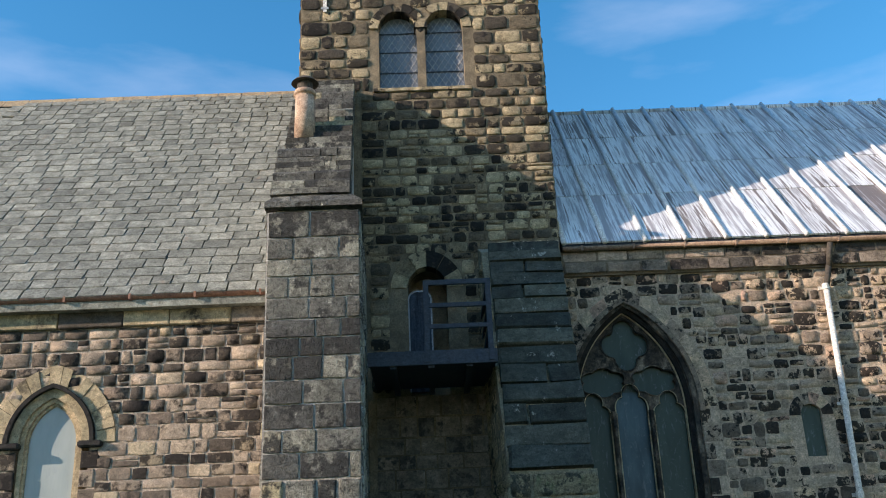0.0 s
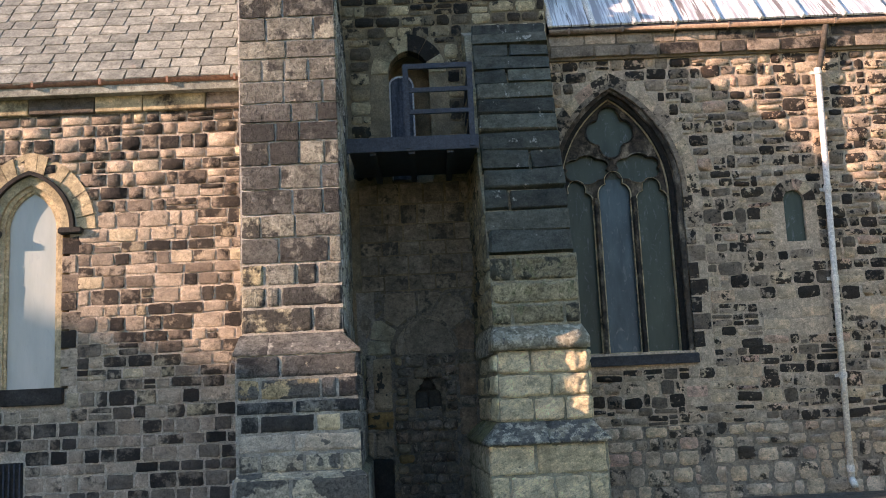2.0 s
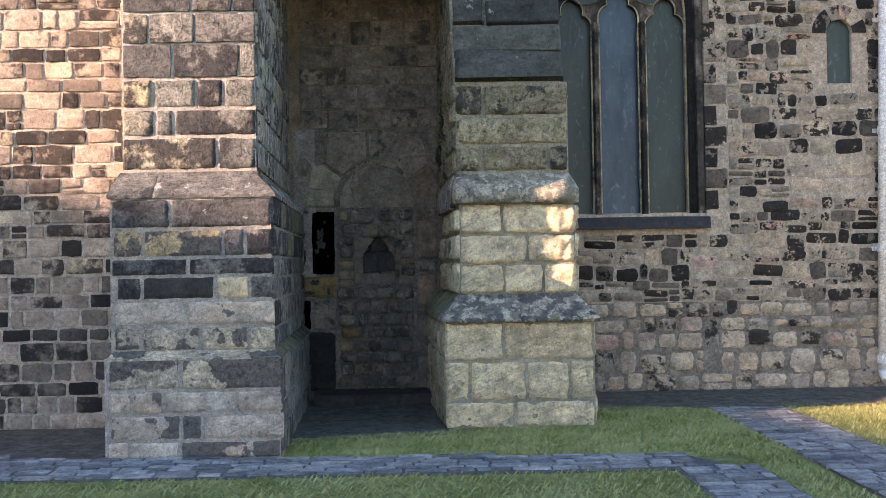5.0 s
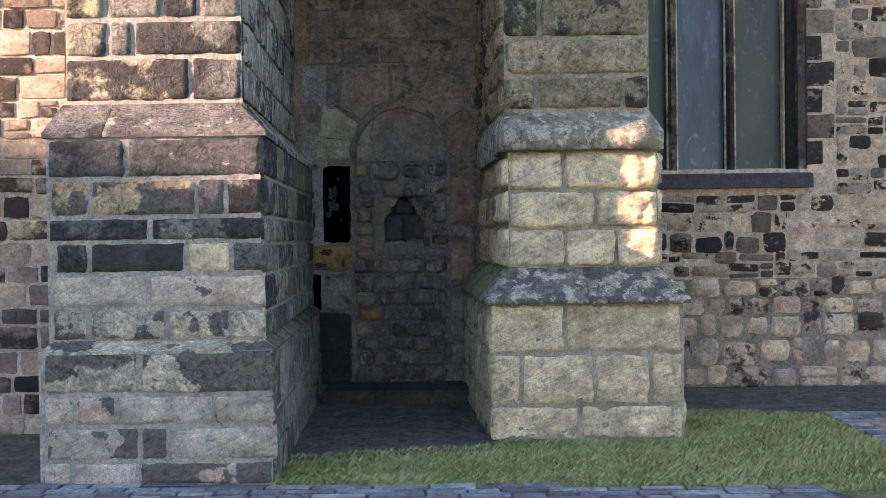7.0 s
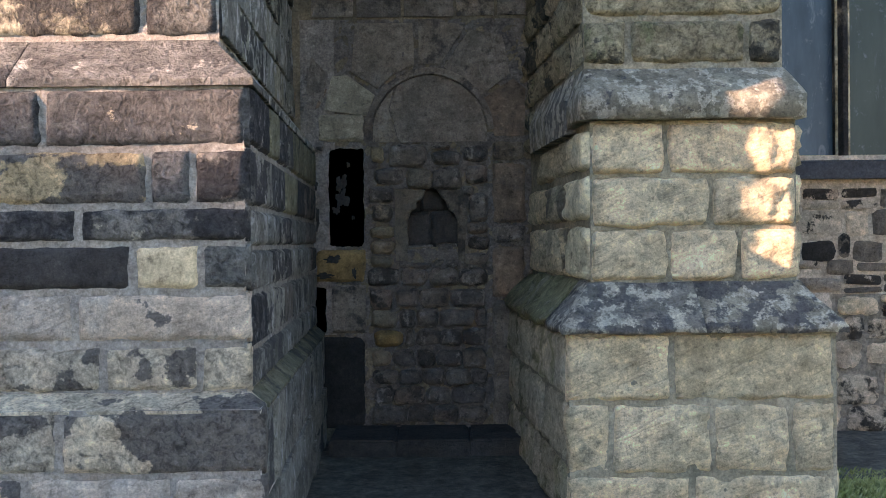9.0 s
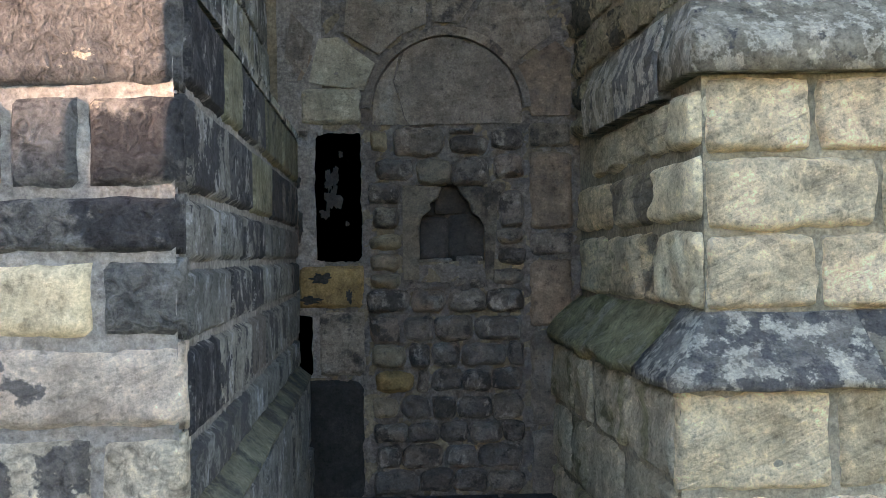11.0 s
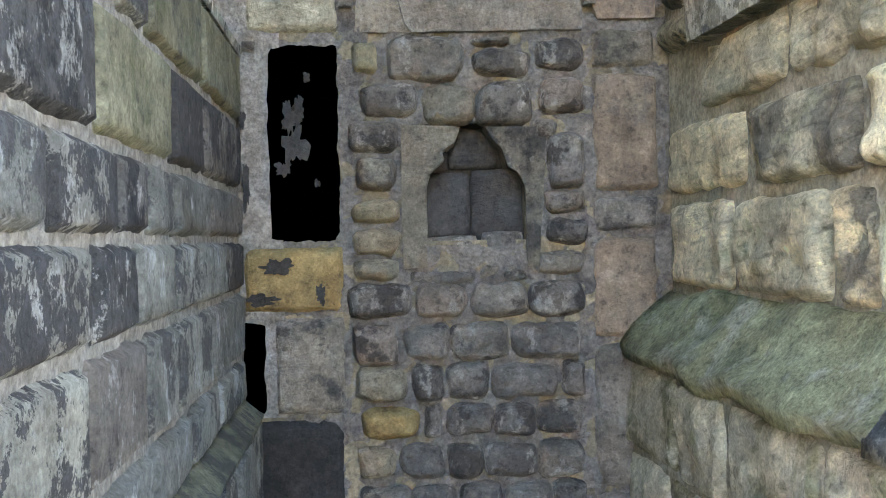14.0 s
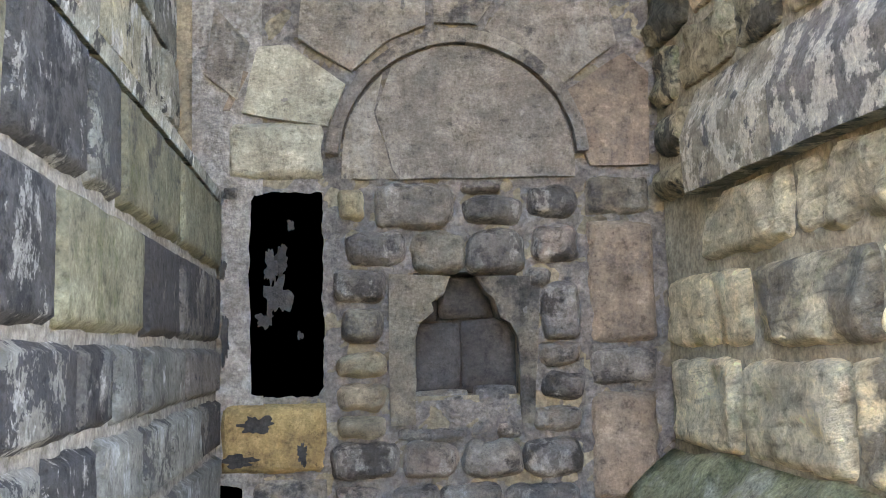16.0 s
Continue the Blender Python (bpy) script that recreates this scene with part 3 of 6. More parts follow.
def lay(parent, face, cells, mats, style="rubble", proud=0.02, gap=0.012, seed=1, singles=300, name="stone", near=None, vary=0.35, tilt=0.006):
    """Lays stones in cells (u0, v0, u1, v1). The ones nearest to `near` (u, v) are objects of their own, the rest one joined mesh."""
    rng = random.Random(seed)
    cells = [c for c in cells if c[2] - c[0] > 0.035 and c[3] - c[1] > 0.03]
    if near:
        cells.sort(key=lambda c: math.hypot((c[0] + c[2]) / 2 - near[0], (c[1] + c[3]) / 2 - near[1]))
    verts, faces, smooth = [], [], False
    for i, (u0, v0, u1, v1) in enumerate(cells):
        w, h = u1 - u0 - gap, v1 - v0 - gap
        ia = min(range(len(ASPECTS)), key=lambda a: abs(math.log(ASPECTS[a] * h / w)))
        k = rng.randrange(5)
        m = face.matrix((u0 + u1) / 2, (v0 + v1) / 2, w, h, proud * rng.uniform(1 - vary, 1 + vary), ASPECTS[ia], rng.uniform(-tilt, tilt))
        if i < singles:
            ob = new(name, shared_mesh(style, ia, k, mats[0], name))
            ob.matrix_basis = m
            hang(ob, parent)
        else:
            co, fa, smooth = TEMPLATES[style][ia][k]
            mm = np.array(m)
            base = len(verts)
            verts.extend(map(tuple, co @ mm[:3, :3].T + mm[:3, 3]))
            faces.extend([tuple(base + q for q in f) for f in fa])
    if verts:
        me = bpy.data.meshes.new(name + "s")
        me.from_pydata(verts, [], faces)
        me.materials.append(mats[1])
        me.polygons.foreach_set("use_smooth", [smooth] * len(faces))
        ob = new("stonework", me)
        hang(ob, parent)
        tagged(ob, kind="stuff")


def courses(u0, u1, v0, v1, h, w, seed, holes=(), wander=0.0, stack=0.0):
    """Courses of stones of random height and length between two ends, stopping at holes: functions of a height, that give the (u0, u1) taken there.
    stack: how often a tall place takes two small stones."""
    rng = random.Random(seed)
    out, v = [], v0
    while v < v1 - 0.02:
        hh = rng.uniform(*h)
        if v1 - v - hh < h[0] * 0.7:
            hh = v1 - v
        taken = sorted(t for f in holes for t in [f(v + 0.02), f(v + hh - 0.02)] if t)
        free, at = [], u0
        for a, b in taken:
            if a > at:
                free.append((at, min(a, u1)))
            at = max(at, b)
        if at < u1:
            free.append((at, u1))
        for a, b in free:
            u = a
            while u < b - 0.03:
                ww = rng.uniform(*w)
                if b - u - ww < w[0] * 0.6:
                    ww = b - u
                if rng.random() < stack and hh > 0.12:
                    s = rng.uniform(0.35, 0.65) * hh
                    out += [(u, v, u + ww, v + s), (u, v + s, u + ww, v + hh)]
                else:
                    dv = rng.uniform(-wander, wander)
                    out.append((u, v + dv, u + ww, v + hh + rng.uniform(-wander, wander)))
                u += ww
        v += hh
    return out


def hewn_stone(parent, face, cell, mat, proud=0.03, edge=0.03, corner=0.12, rough=0.006, gap=0.014, wav=0.006, step=0.034, name="stone", butt=0.0):
    """One stone of its own shape: rounded corners, a wavering outline, worn arrises and an uneven face. butt: how much wider the upright joints are."""
    u0, v0, u1, v1 = cell
    w, h = u1 - u0 - gap - butt, v1 - v0 - gap
    if w < 0.03 or h < 0.025:
        return None
    cu, cv = (u0 + u1) / 2, (v0 + v1) / 2
    nu, nv = max(6, min(26, round(w / step))), max(6, min(18, round(h / step)))
    edge = min(edge, 0.45 * min(w, h))
    seed = Vector((cu * 13.7, cv * 7.9, w * 31.0))
    co, fa, m = [], [], nu + 1
    lean = noise.noise(seed) * 0.25
    for j in range(nv + 1):
        b = 2 * j / nv - 1
        b = math.copysign(abs(b) ** 0.75, b)
        for i in range(m):
            a = 2 * i / nu - 1
            a = math.copysign(abs(a) ** 0.75, a)
            ra, rb = a * math.sqrt(1 - corner * b ** 4), b * math.sqrt(1 - corner * a ** 4)
            u, v = ra * w / 2, rb * h / 2
            q = Vector((cu + u, cv + v, 0)) + seed
            u += wav * (noise.noise(q * 7.0) + 0.6 * noise.noise(q * 19.0))
            v += wav * (noise.noise(q * 7.0 + Vector((9, 3, 5))) + 0.6 * noise.noise(q * 19.0 + Vector((5, 1, 2))))
            d = min((1 - abs(a)) * w / 2, (1 - abs(b)) * h / 2)
            k = min(d / edge, 1.0)
            prof = 1 - (1 - k) ** 2
            lump = noise.fractal(q * 6.0, 0.7, 2.1, 6) - 0.9 * max(0.0, noise.noise(q * 11.0) - 0.22)
            out = proud * prof * (1 + lean * a) + rough * lump * (0.35 + 0.65 * prof) - 0.004 * (1 - prof)
            co.append(face.o + face.u * (cu + u) + face.v * (cv + v) + face.n * out)
    for j in range(nv):
        for i in range(nu):
            p = j * m + i
            fa.append((p, p + 1, p + m + 1, p + m))
    rim = [i for i in range(nu)] + [nu + m * j for j in range(nv)] + [nv * m + nu - i for i in range(nu)] + [m * (nv - j) for j in range(nv)]
    at = len(co)
    co += [co[k] - face.n * 0.04 for k in rim]
    n = len(rim)
    fa += [(rim[(k + 1) % n], rim[k], at + k, at + (k + 1) % n) for k in range(n)]
    me = bpy.data.meshes.new(name)
    me.from_pydata([tuple(c) for c in co], [], fa)
    me.materials.append(mat)
    me.polygons.foreach_set("use_smooth", [True] * len(fa))
    ob = new(name, me)
    hang(ob, parent)
    return ob


def hewn(parent, face, cells, mat, **kw):
    for c in cells:
        hewn_stone(parent, face, c, mat, **kw)


def mortar(parent, face, u0, u1, v0, v1, mat, out=0.006, amp=0.007, step=0.03, hole=None):
    """A rough skin of pointing between the stones."""
    nu, nv = round((u1 - u0) / step), round((v1 - v0) / step)
    co, fa = [], []
    for j in range(nv + 1):
        for i in range(nu + 1):
            u, v = u0 + (u1 - u0) * i / nu, v0 + (v1 - v0) * j / nv
            q = Vector((u, v, out)) * 11.0
            co.append(tuple(face.o + face.u * u + face.v * v + face.n * (out + amp * noise.fractal(q, 0.7, 2.2, 5))))
    for j in range(nv):
        for i in range(nu):
            u, v = u0 + (u1 - u0) * (i + 0.5) / nu, v0 + (v1 - v0) * (j + 0.5) / nv
            if hole and hole[0] < u < hole[2] and hole[1] < v < hole[3]:
                continue
            p = j * (nu + 1) + i
            fa.append((p, p + 1, p + nu + 2, p + nu + 1))
    me = bpy.data.meshes.new("pointing")
    me.from_pydata(co, [], fa)
    me.materials.append(mat)
    me.polygons.foreach_set("use_smooth", [True] * len(fa))
    ob = new("stone_pointing", me)
    hang(ob, parent)
    return ob


def arch_hole(cx, z0, zs, a, h):
    """The width that an arched opening takes at a height."""
    pts = pointed(cx, z0, zs, a, h, 12)
    half = len(pts) // 2

    def f(v):
        if v < z0 or v > zs + h:
            return None
        for (xa, za), (xb, zb) in zip(pts[:half], pts[1:half + 1]):
            if za <= v <= zb and zb > za:
                x = xa + (xb - xa) * (v - za) / (zb - za)
                return (x, 2 * cx - x)
        return None
    return f


def rect_hole(x0, z0, x1, z1):
    return lambda v: (x0, x1) if z0 <= v <= z1 else None


def rows_of(spec):
    """Cells from ((v0, v1), (joint, joint, ...)) rows."""
    return [(a, v0, b, v1) for (v0, v1), js in spec for a, b in zip(js, js[1:])]


def voussoirs(parent, cx, zs, a, h, w, n, y0, y1, mat, seed, name="voussoir"):
    """Wedge stones round an arch, each a piece of its own."""
    rng = random.Random(seed)
    inner = pointed(cx, zs, zs, a, h, 30)[1:-1]
    outer = pointed(cx, zs, zs, a + w, h + w * 1.05, 30)[1:-1]
    cuts = [round(i * (len(inner) - 1) / n) for i in range(n + 1)]
    for i, j in zip(cuts, cuts[1:]):
        loop = inner[i:j + 1] + outer[i:j + 1][::-1]
        c = np.mean(loop, axis=0)
        loop = [tuple(c + (np.array(p) - c) * 0.95) for p in loop]
        bm = solid(loop, (), y0 + rng.uniform(-0.012, 0.012), y1)
        part(name, bm, mat, parent)


# ---- ground ----
bm = bmesh.new()
bmesh.ops.create_grid(bm, x_segments=2, y_segments=2, size=400)
ground = part("ground", bm, TURF)
tagged(ground, "grassy churchyard ground reaching the horizon", "ground", kind="structure")


def patch(name, outline, z, mat, label, category):
    ob = part(name, solid(outline, (), -0.06, z, "z"), mat)
    return tagged(ob, label, category, kind="structure")


patch("soil_strip", [(-9, 10.75), (-2.0, 10.75), (-0.6, 11.3), (0.8, 11.6), (2.3, 12.75), (12, 13.05), (12, 14.4), (-9, 14.4)], 0.012, SOIL,
      "strip of bare stony soil along the foot of the walls", "soil")
path_bed = patch("path", [(-9, 9.98), (2.42, 9.9), (2.42, 3.0), (3.05, 3.0), (3.05, 9.6), (2.6, 10.46), (-0.6, 10.62), (-2.0, 10.7), (-9, 11.3)],
                 0.014, PATHBED, "garden path of bluish stone setts", "path")
path_arm = patch("path_2", [(3.42, 3.0), (4.27, 3.0), (4.28, 12.9), (3.55, 12.7)], 0.016, PATHBED, "branch path of bluish stone setts", "path")

# ---- left wall with its lancet window ----
LWX, LWZ, LWA, LWS, LWH = -4.85, 1.93, 0.30, 3.92, 0.48     # window middle, sill, half width, spring, rise
LY = 12.3
wall_left = part("wall_left", solid(rect(-11, -0.1, -1.5, 5.72), [pointed(LWX, LWZ - 0.02, LWS, LWA + 0.2, LWH + 0.2)], LY + 0.001, LY + 0.7), M_LEFT)
tagged(wall_left, "coursed wall of small dark and pinkish stones with pale mortar", "wall", kind="structure")
face_l = Face((0, LY, 0), (1, 0, 0), (0, 0, 1), (0, -1, 0))
window_left = thing("window_1", "tall lancet window with clouded pale glazing in a moulded stone arch", "window", at=(LWX, LY, LWZ), kind="structure")
part("pane", solid(pointed(LWX, LWZ, LWS, LWA + 0.02, LWH + 0.02), (), LY + 0.1, LY + 0.115), GLASS_L, window_left)
part("window_frame", solid(band(LWX, LWZ, LWS, LWA, LWH, 0.035, 14), (), LY + 0.07, LY + 0.3), CREAM[1], window_left)
part("inner_moulding", solid(band(LWX, LWZ, LWS, LWA + 0.035, LWH + 0.035, 0.06, 14), (), LY + 0.035, LY + 0.3), CREAM[1], window_left)
part("arch_moulding", solid(band(LWX, LWS, LWS, LWA + 0.095, LWH + 0.095, 0.12, 14), (), LY - 0.01, LY + 0.3), CREAM[1], window_left)
part("hood_moulding", solid(band(LWX, LWS, LWS, LWA + 0.215, LWH + 0.215, 0.05, 14), (), LY - 0.08, LY + 0.1), BLACK[1], window_left)
for s in (-1, 1):
    x = LWX + s * (LWA + 0.22)
    part("label_stop", boxed(x - 0.15, LY - 0.09, LWS - 0.08, x + 0.15, LY + 0.05, LWS, bevel=0.015), BLACK[1], window_left)
    jamb = rows_of([((LWZ + i * 0.235, LWZ + i * 0.235 + 0.235), (LWX + s * (LWA + 0.2) - 0.105, LWX + s * (LWA + 0.2) + 0.105 + 0.05 * (i % 2) * s)
                     if s > 0 else (LWX + s * (LWA + 0.2) - 0.105 - 0.05 * (i % 2), LWX + s * (LWA + 0.2) + 0.105)) for i in range(8)])
    lay(window_left, face_l, jamb, LEFT_STONE, "ashlar", 0.012, 0.008, 5, name="jamb_stone")
part("window_sill", boxed(LWX - 0.45, LY - 0.06, LWZ - 0.21, LWX + 0.45, LY + 0.25, LWZ - 0.005, bevel=0.012), BLACK[1], window_left)
voussoirs(window_left, LWX, LWS - 0.02, LWA + 0.29, LWH + 0.29, 0.24, 17, LY - 0.025, LY + 0.1, CREAM[0], 3)
part("barred_grating", boxed(-5.35, LY - 0.01, 0.45, -4.88, LY + 0.02, 1.04), BLACK[1], wall_left)
for i in range(7):
    x = -5.3 + i * 0.065
    part("grating_bar", cylinder(bmesh.new(), (x, LY - 0.035, 0.46), (x, LY - 0.035, 1.03), 0.011), IRON, wall_left)

# left cornice, gutter and roof
LE, LR = (12.08, 5.78), (16.5, 11.28)      # eave and ridge of the left roof: y, z
cornice = thing("cornice", "band of long buff cornice stones under the gutter", "cornice", at=(-6, LY, 5.4), kind="structure")
x, rng = -11.0, random.Random(4)
while x < -2.05:
    w = min(rng.uniform(0.45, 0.95), -2.02 - x)
    part("cornice_stone", roughen(boxed(x + 0.006, LY - 0.07, 5.4, x + w - 0.006, LY + 0.2, 5.68, bevel=0.01), 0.006), LEFT_STONE[0] if rng.random() < 0.35 else CREAM[0], cornice)
    x += w


def gutter_run(name, x0, x1, y, z, r, mat, label, step):
    g = thing(name, label, "gutter", at=(x0, y, z))
    bm = bmesh.new()
    n = 9
    for side, rr in ((0, r), (1, r - 0.008)):
        for xx in (x0, x1):
            for i in range(n):
                a = math.pi + math.pi * i / (n - 1)
                bm.verts.new((xx, y + rr * math.cos(a), z + rr * math.sin(a)))
    bm.verts.ensure_lookup_table()
    v = bm.verts
    for side in (0, 1):
        for i in range(n - 1):
            a = side * 2 * n + i
            bm.faces.new((v[a], v[a + 1], v[a + 1 + n], v[a + n]))
    for i in (0, n - 1):
        bm.faces.new((v[i], v[i + n], v[i + 3 * n], v[i + 2 * n]))
    for k in (0, 1):
        for i in range(n - 1):
            bm.faces.new((v[k * n + i], v[k * n + i + 1], v[2 * n + k * n + i + 1], v[2 * n + k * n + i]))
    bmesh.ops.recalc_face_normals(bm, faces=bm.faces)
    part("trough", bm, mat, g, smooth=True)
    xx = x0 + 0.3
    while xx < x1 - 0.05:
        b = boxed(xx - 0.015, y - r - 0.012, z - r - 0.012, xx + 0.015, y + r + 0.1, z - r + 0.004)
        box(b, xx - 0.015, y - r - 0.012, z - r, xx + 0.015, y - r + 0.003, z + 0.012)
        part("bracket", b, mat, g)
        xx += step
    return g


gutter_run("gutter", -11, -2.06, 12.08, 5.76, 0.055, GUTTER_L, "thin brown painted eaves gutter on brackets", 0.85)


def roof_face(x0, eave, ridge):
    up = Vector((0, ridge[0] - eave[0], ridge[1] - eave[1]))
    return Face((x0, eave[0], eave[1]), (1, 0, 0), up, Vector((0, -up.z, up.y))), up.length


roof_left = part("roof_left", solid([(LE[0], LE[1] - 0.02), (LR[0], LR[1]), (LR[0] + 4.4, 5.78), (LE[0], 5.6)], (), -11.5, -1.9, "x"), SLATE[1])
tagged(roof_left, "steep pitched roof of grey-green stone slates", "roof", kind="structure")
ridge_tiles = thing("ridge_tiles", "row of buff clay ridge tiles along the roof", "ridge tile", at=(-6, LR[0], LR[1]), kind="structure")
for i in range(20):
    x = -11.2 + i * 0.455
    part("ridge_tile", roughen(solid([(LR[0] - 0.16, LR[1] - 0.16), (LR[0], LR[1] + 0.06), (LR[0] + 0.16, LR[1] - 0.16), (LR[0], LR[1] + 0.01)], (), x, x + 0.44, "x"), 0.006), RIDGE, ridge_tiles)

# ---- tower ----
TY = 14.0
TWX, TWZ = 0.03, 9.84
tw_holes = [pointed(TWX + s * 0.39, TWZ, 11.02, 0.32, 0.33) for s in (-1, 1)]
door_out = pointed(-0.02, 4.7, 6.38, 0.3, 0.33)
niche_out = pointed(0.05, 0.0, 2.27, 0.45, 0.5, 12)
slot = [(-0.13, 1.42), (0.25, 1.42), (0.25, 1.66), (0.19, 1.70), (0.17, 1.78), (0.12, 1.8), (0.1, 1.88), (0.02, 1.88), (0.0, 1.8), (-0.06, 1.77), (-0.08, 1.69), (-0.13, 1.64)]
tower = part("wall_tower", solid(rect(-2.0, -0.1, 2.06, 15), tw_holes + [door_out, rect(-0.12, 1.44, 0.25, 1.9)], TY + 0.005, TY + 0.8), M_TOWER)
tagged(tower, "square tower of weathered buff and blackened rubble", "tower", kind="structure")
part("side_wall", boxed(-2.0, TY + 0.8, 0, -1.3, 19, 15), M_TOWER, tower)
part("side_wall", boxed(1.36, TY + 0.8, 0, 2.06, 19, 15), M_TOWER, tower)
part("back_wall", boxed(-1.3, 18.3, 0, 1.36, 19, 15), M_TOWER, tower)
part("tower_cap", boxed(-2.05, TY, 15, 2.1, 19, 15.2), M_TOWER, tower)
face_t = Face((0, TY, 0), (1, 0, 0), (0, 0, 1), (0, -1, 0))
face_ts = Face((2.06, TY, 0), (0, 1, 0), (0, 0, 1), (1, 0, 0))
face_tl = Face((-2.0, 19, 0), (0, -1, 0), (0, 0, 1), (-1, 0, 0))

window_tower = thing("window_2", "twin round-headed tower window with leaded diamond glass and a stone column", "window", at=(TWX, TY, TWZ), kind="structure")
for s in (-1, 1):
    c = TWX + s * 0.39
    pane = part("pane", solid(pointed(c, TWZ, 11.02, 0.33, 0.34), (), TY + 0.2, TY + 0.212), GLASS_T, window_tower)
    bm = bmesh.new()
    for k in range(-16, 17):
        for sl in (-1, 1):
            pts = []
            for i in range(41):
                z = TWZ + i * 0.0375
                x = c + sl * (z - TWZ) * 0.62 + k * 0.105
                half = 0.32 if z < 11.02 else math.sqrt(max(0.0, 0.32 ** 2 - (z - 11.02) ** 2))
                if abs(x - c) < half:
                    pts.append((x, z))
            if len(pts) > 1:
                cylinder(bm, (pts[0][0], TY + 0.196, pts[0][1]), (pts[-1][0], TY + 0.196, pts[-1][1]), 0.0055, seg=4)
    part("lead_lattice", bm, LEADCAME, pane, "grey lead lattice")
    for z in (10.25, 10.65, 11.02):
        part("glazing_bar", cylinder(bmesh.new(), (c - 0.32, TY + 0.185, z), (c + 0.32, TY + 0.185, z), 0.009, seg=6), IRON, window_tower)
    voussoirs(window_tower, c, 11.0, 0.32, 0.33, 0.16, 7, TY - 0.03, TY + 0.2, TOWER_STONE[0], 8)
col = bmesh.new()
cylinder(col, (TWX, TY + 0.08, TWZ + 0.1), (TWX, TY + 0.08, 10.85), 0.055, seg=12)
cylinder(col, (TWX, TY + 0.08, TWZ), (TWX, TY + 0.08, TWZ + 0.1), 0.085, 0.06, seg=12)
cylinder(col, (TWX, TY + 0.08, 10.85), (TWX, TY + 0.08, 11.0), 0.055, 0.1, seg=12)
box(col, TWX - 0.11, TY - 0.03, 11.0, TWX + 0.11, TY + 0.2, 11.1)
part("column", col, BLACK[1], window_tower)
part("window_sill", roughen(boxed(-0.78, TY - 0.05, TWZ - 0.07, 0.84, TY + 0.2, TWZ, bevel=0.01), 0.004), TOWER_STONE[0], window_tower)

# doorway above the balcony
door = thing("door_1", "dark boarded door standing ajar in a round-headed tower doorway", "door", at=(-0.02, TY, 4.75), kind="structure")
voussoirs(door, -0.02, 6.36, 0.3, 0.33, 0.26, 6, TY - 0.025, TY + 0.2, TOWER_STONE[0], 2)
part("reveal_back", boxed(-0.5, TY + 0.6, 4.6, 0.5, TY + 0.66, 6.85), M_TOWER, door)
leaf = part("door_leaf", solid(pointed(-0.14, 4.78, 6.2, 0.16, 0.12), (), TY + 0.1, TY + 0.15), DOORWOOD, door)
part("door_rim", solid(band(-0.14, 4.78, 6.2, 0.16, 0.12, 0.025), (), TY + 0.085, TY + 0.16), LEADCAME, leaf)
for i in range(4):
    part("door_board", boxed(-0.285 + i * 0.075, TY + 0.09, 4.8, -0.215 + i * 0.075, TY + 0.11, 6.12, bevel=0.006), DOORWOOD, leaf)

# ---- left buttress ----
butt_l = thing("buttress", "tall stepped buttress of sooty tooled sandstone blocks", "buttress", "buttresses", at=(-1.35, 12.3, 0))
part("core", boxed(-2.025, 10.724, -0.1, -0.604, 13.99, 0.82), M_GREY, butt_l)
part("core", boxed(-1.995, 10.854, 0.82, -0.672, 13.99, 2.14), M_GREY, butt_l)
part("core", boxed(-1.955, 11.104, 2.14, -0.824, 13.99, 6.45), M_GREY, butt_l)
part("plinth_course", roughen(hipped(-2.0, -0.6, 10.705, 10.9, 0.815, -1.99, -0.66, 10.845, 10.9, 0.872, 0.012), 0.008, 9, 6), SOOTED_PALE[0], butt_l)
part("plinth_course", roughen(solid([(-0.9, 0.8), (-0.59, 0.8), (-0.587, 0.818), (-0.66, 0.875), (-0.9, 0.875)], (), 10.86, 13.98, "y"), 0.008, 9, 7), SIDE_OLIVE, butt_l)
for xa, xb, m in ((-2.02, -1.65, GREY_ASHLAR[0]), (-1.645, -0.635, GREY_ASHLAR[0])):
    last = xb > -0.7
    part("coping_stone", roughen(hipped(xa, xb, 10.82, 11.3, 2.16, xa + (0.04 if not last else 0), -0.84 if last else xb, 11.09, 11.3, 2.37, 0.03), 0.006, 6, 2), m, butt_l)
for ya, yb in ((11.3, 12.1), (12.1, 12.95), (12.95, 13.98)):
    part("coping_stone", roughen(solid([(-1.0, 2.13), (-0.645, 2.13), (-0.64, 2.165), (-0.82, 2.38), (-1.0, 2.38)], (), ya + 0.004, yb - 0.004, "y"), 0.006, 6), SIDE_ASHLAR[0], butt_l)
face_bl = Face((0, 10.85, 0), (1, 0, 0), (0, 0, 1), (0, -1, 0))
# upper weathering: stepped courses leaning back to the tower
part("core", solid([(11.16, 6.5), (11.9, 7.6), (12.7, 8.55), (13.6, 9.75), (13.99, 9.85), (13.99, 6.4), (11.16, 6.4)], (), -1.85, -0.97, "x"), M_GREY, butt_l)
part("ledge", roughen(hipped(-1.99, -1.4, 11.03, 11.9, 6.56, -1.88, -1.4, 11.2, 11.9, 6.72, 0.07), 0.008, 6, 2), GREY_ASHLAR[0], butt_l)
part("ledge", roughen(hipped(-1.395, -0.78, 11.03, 11.9, 6.56, -1.395, -0.92, 11.2, 11.9, 6.72, 0.07), 0.008, 6, 2), GREY_ASHLAR[0], butt_l)
part("ledge_side", roughen(solid([(-1.0, 6.49), (-0.79, 6.49), (-0.79, 6.56), (-0.95, 6.7)], (), 11.9, 13.99, "y"), 0.006), GREY_ASHLAR[0], butt_l)
rng = random.Random(21)
z, i = 6.72, 0
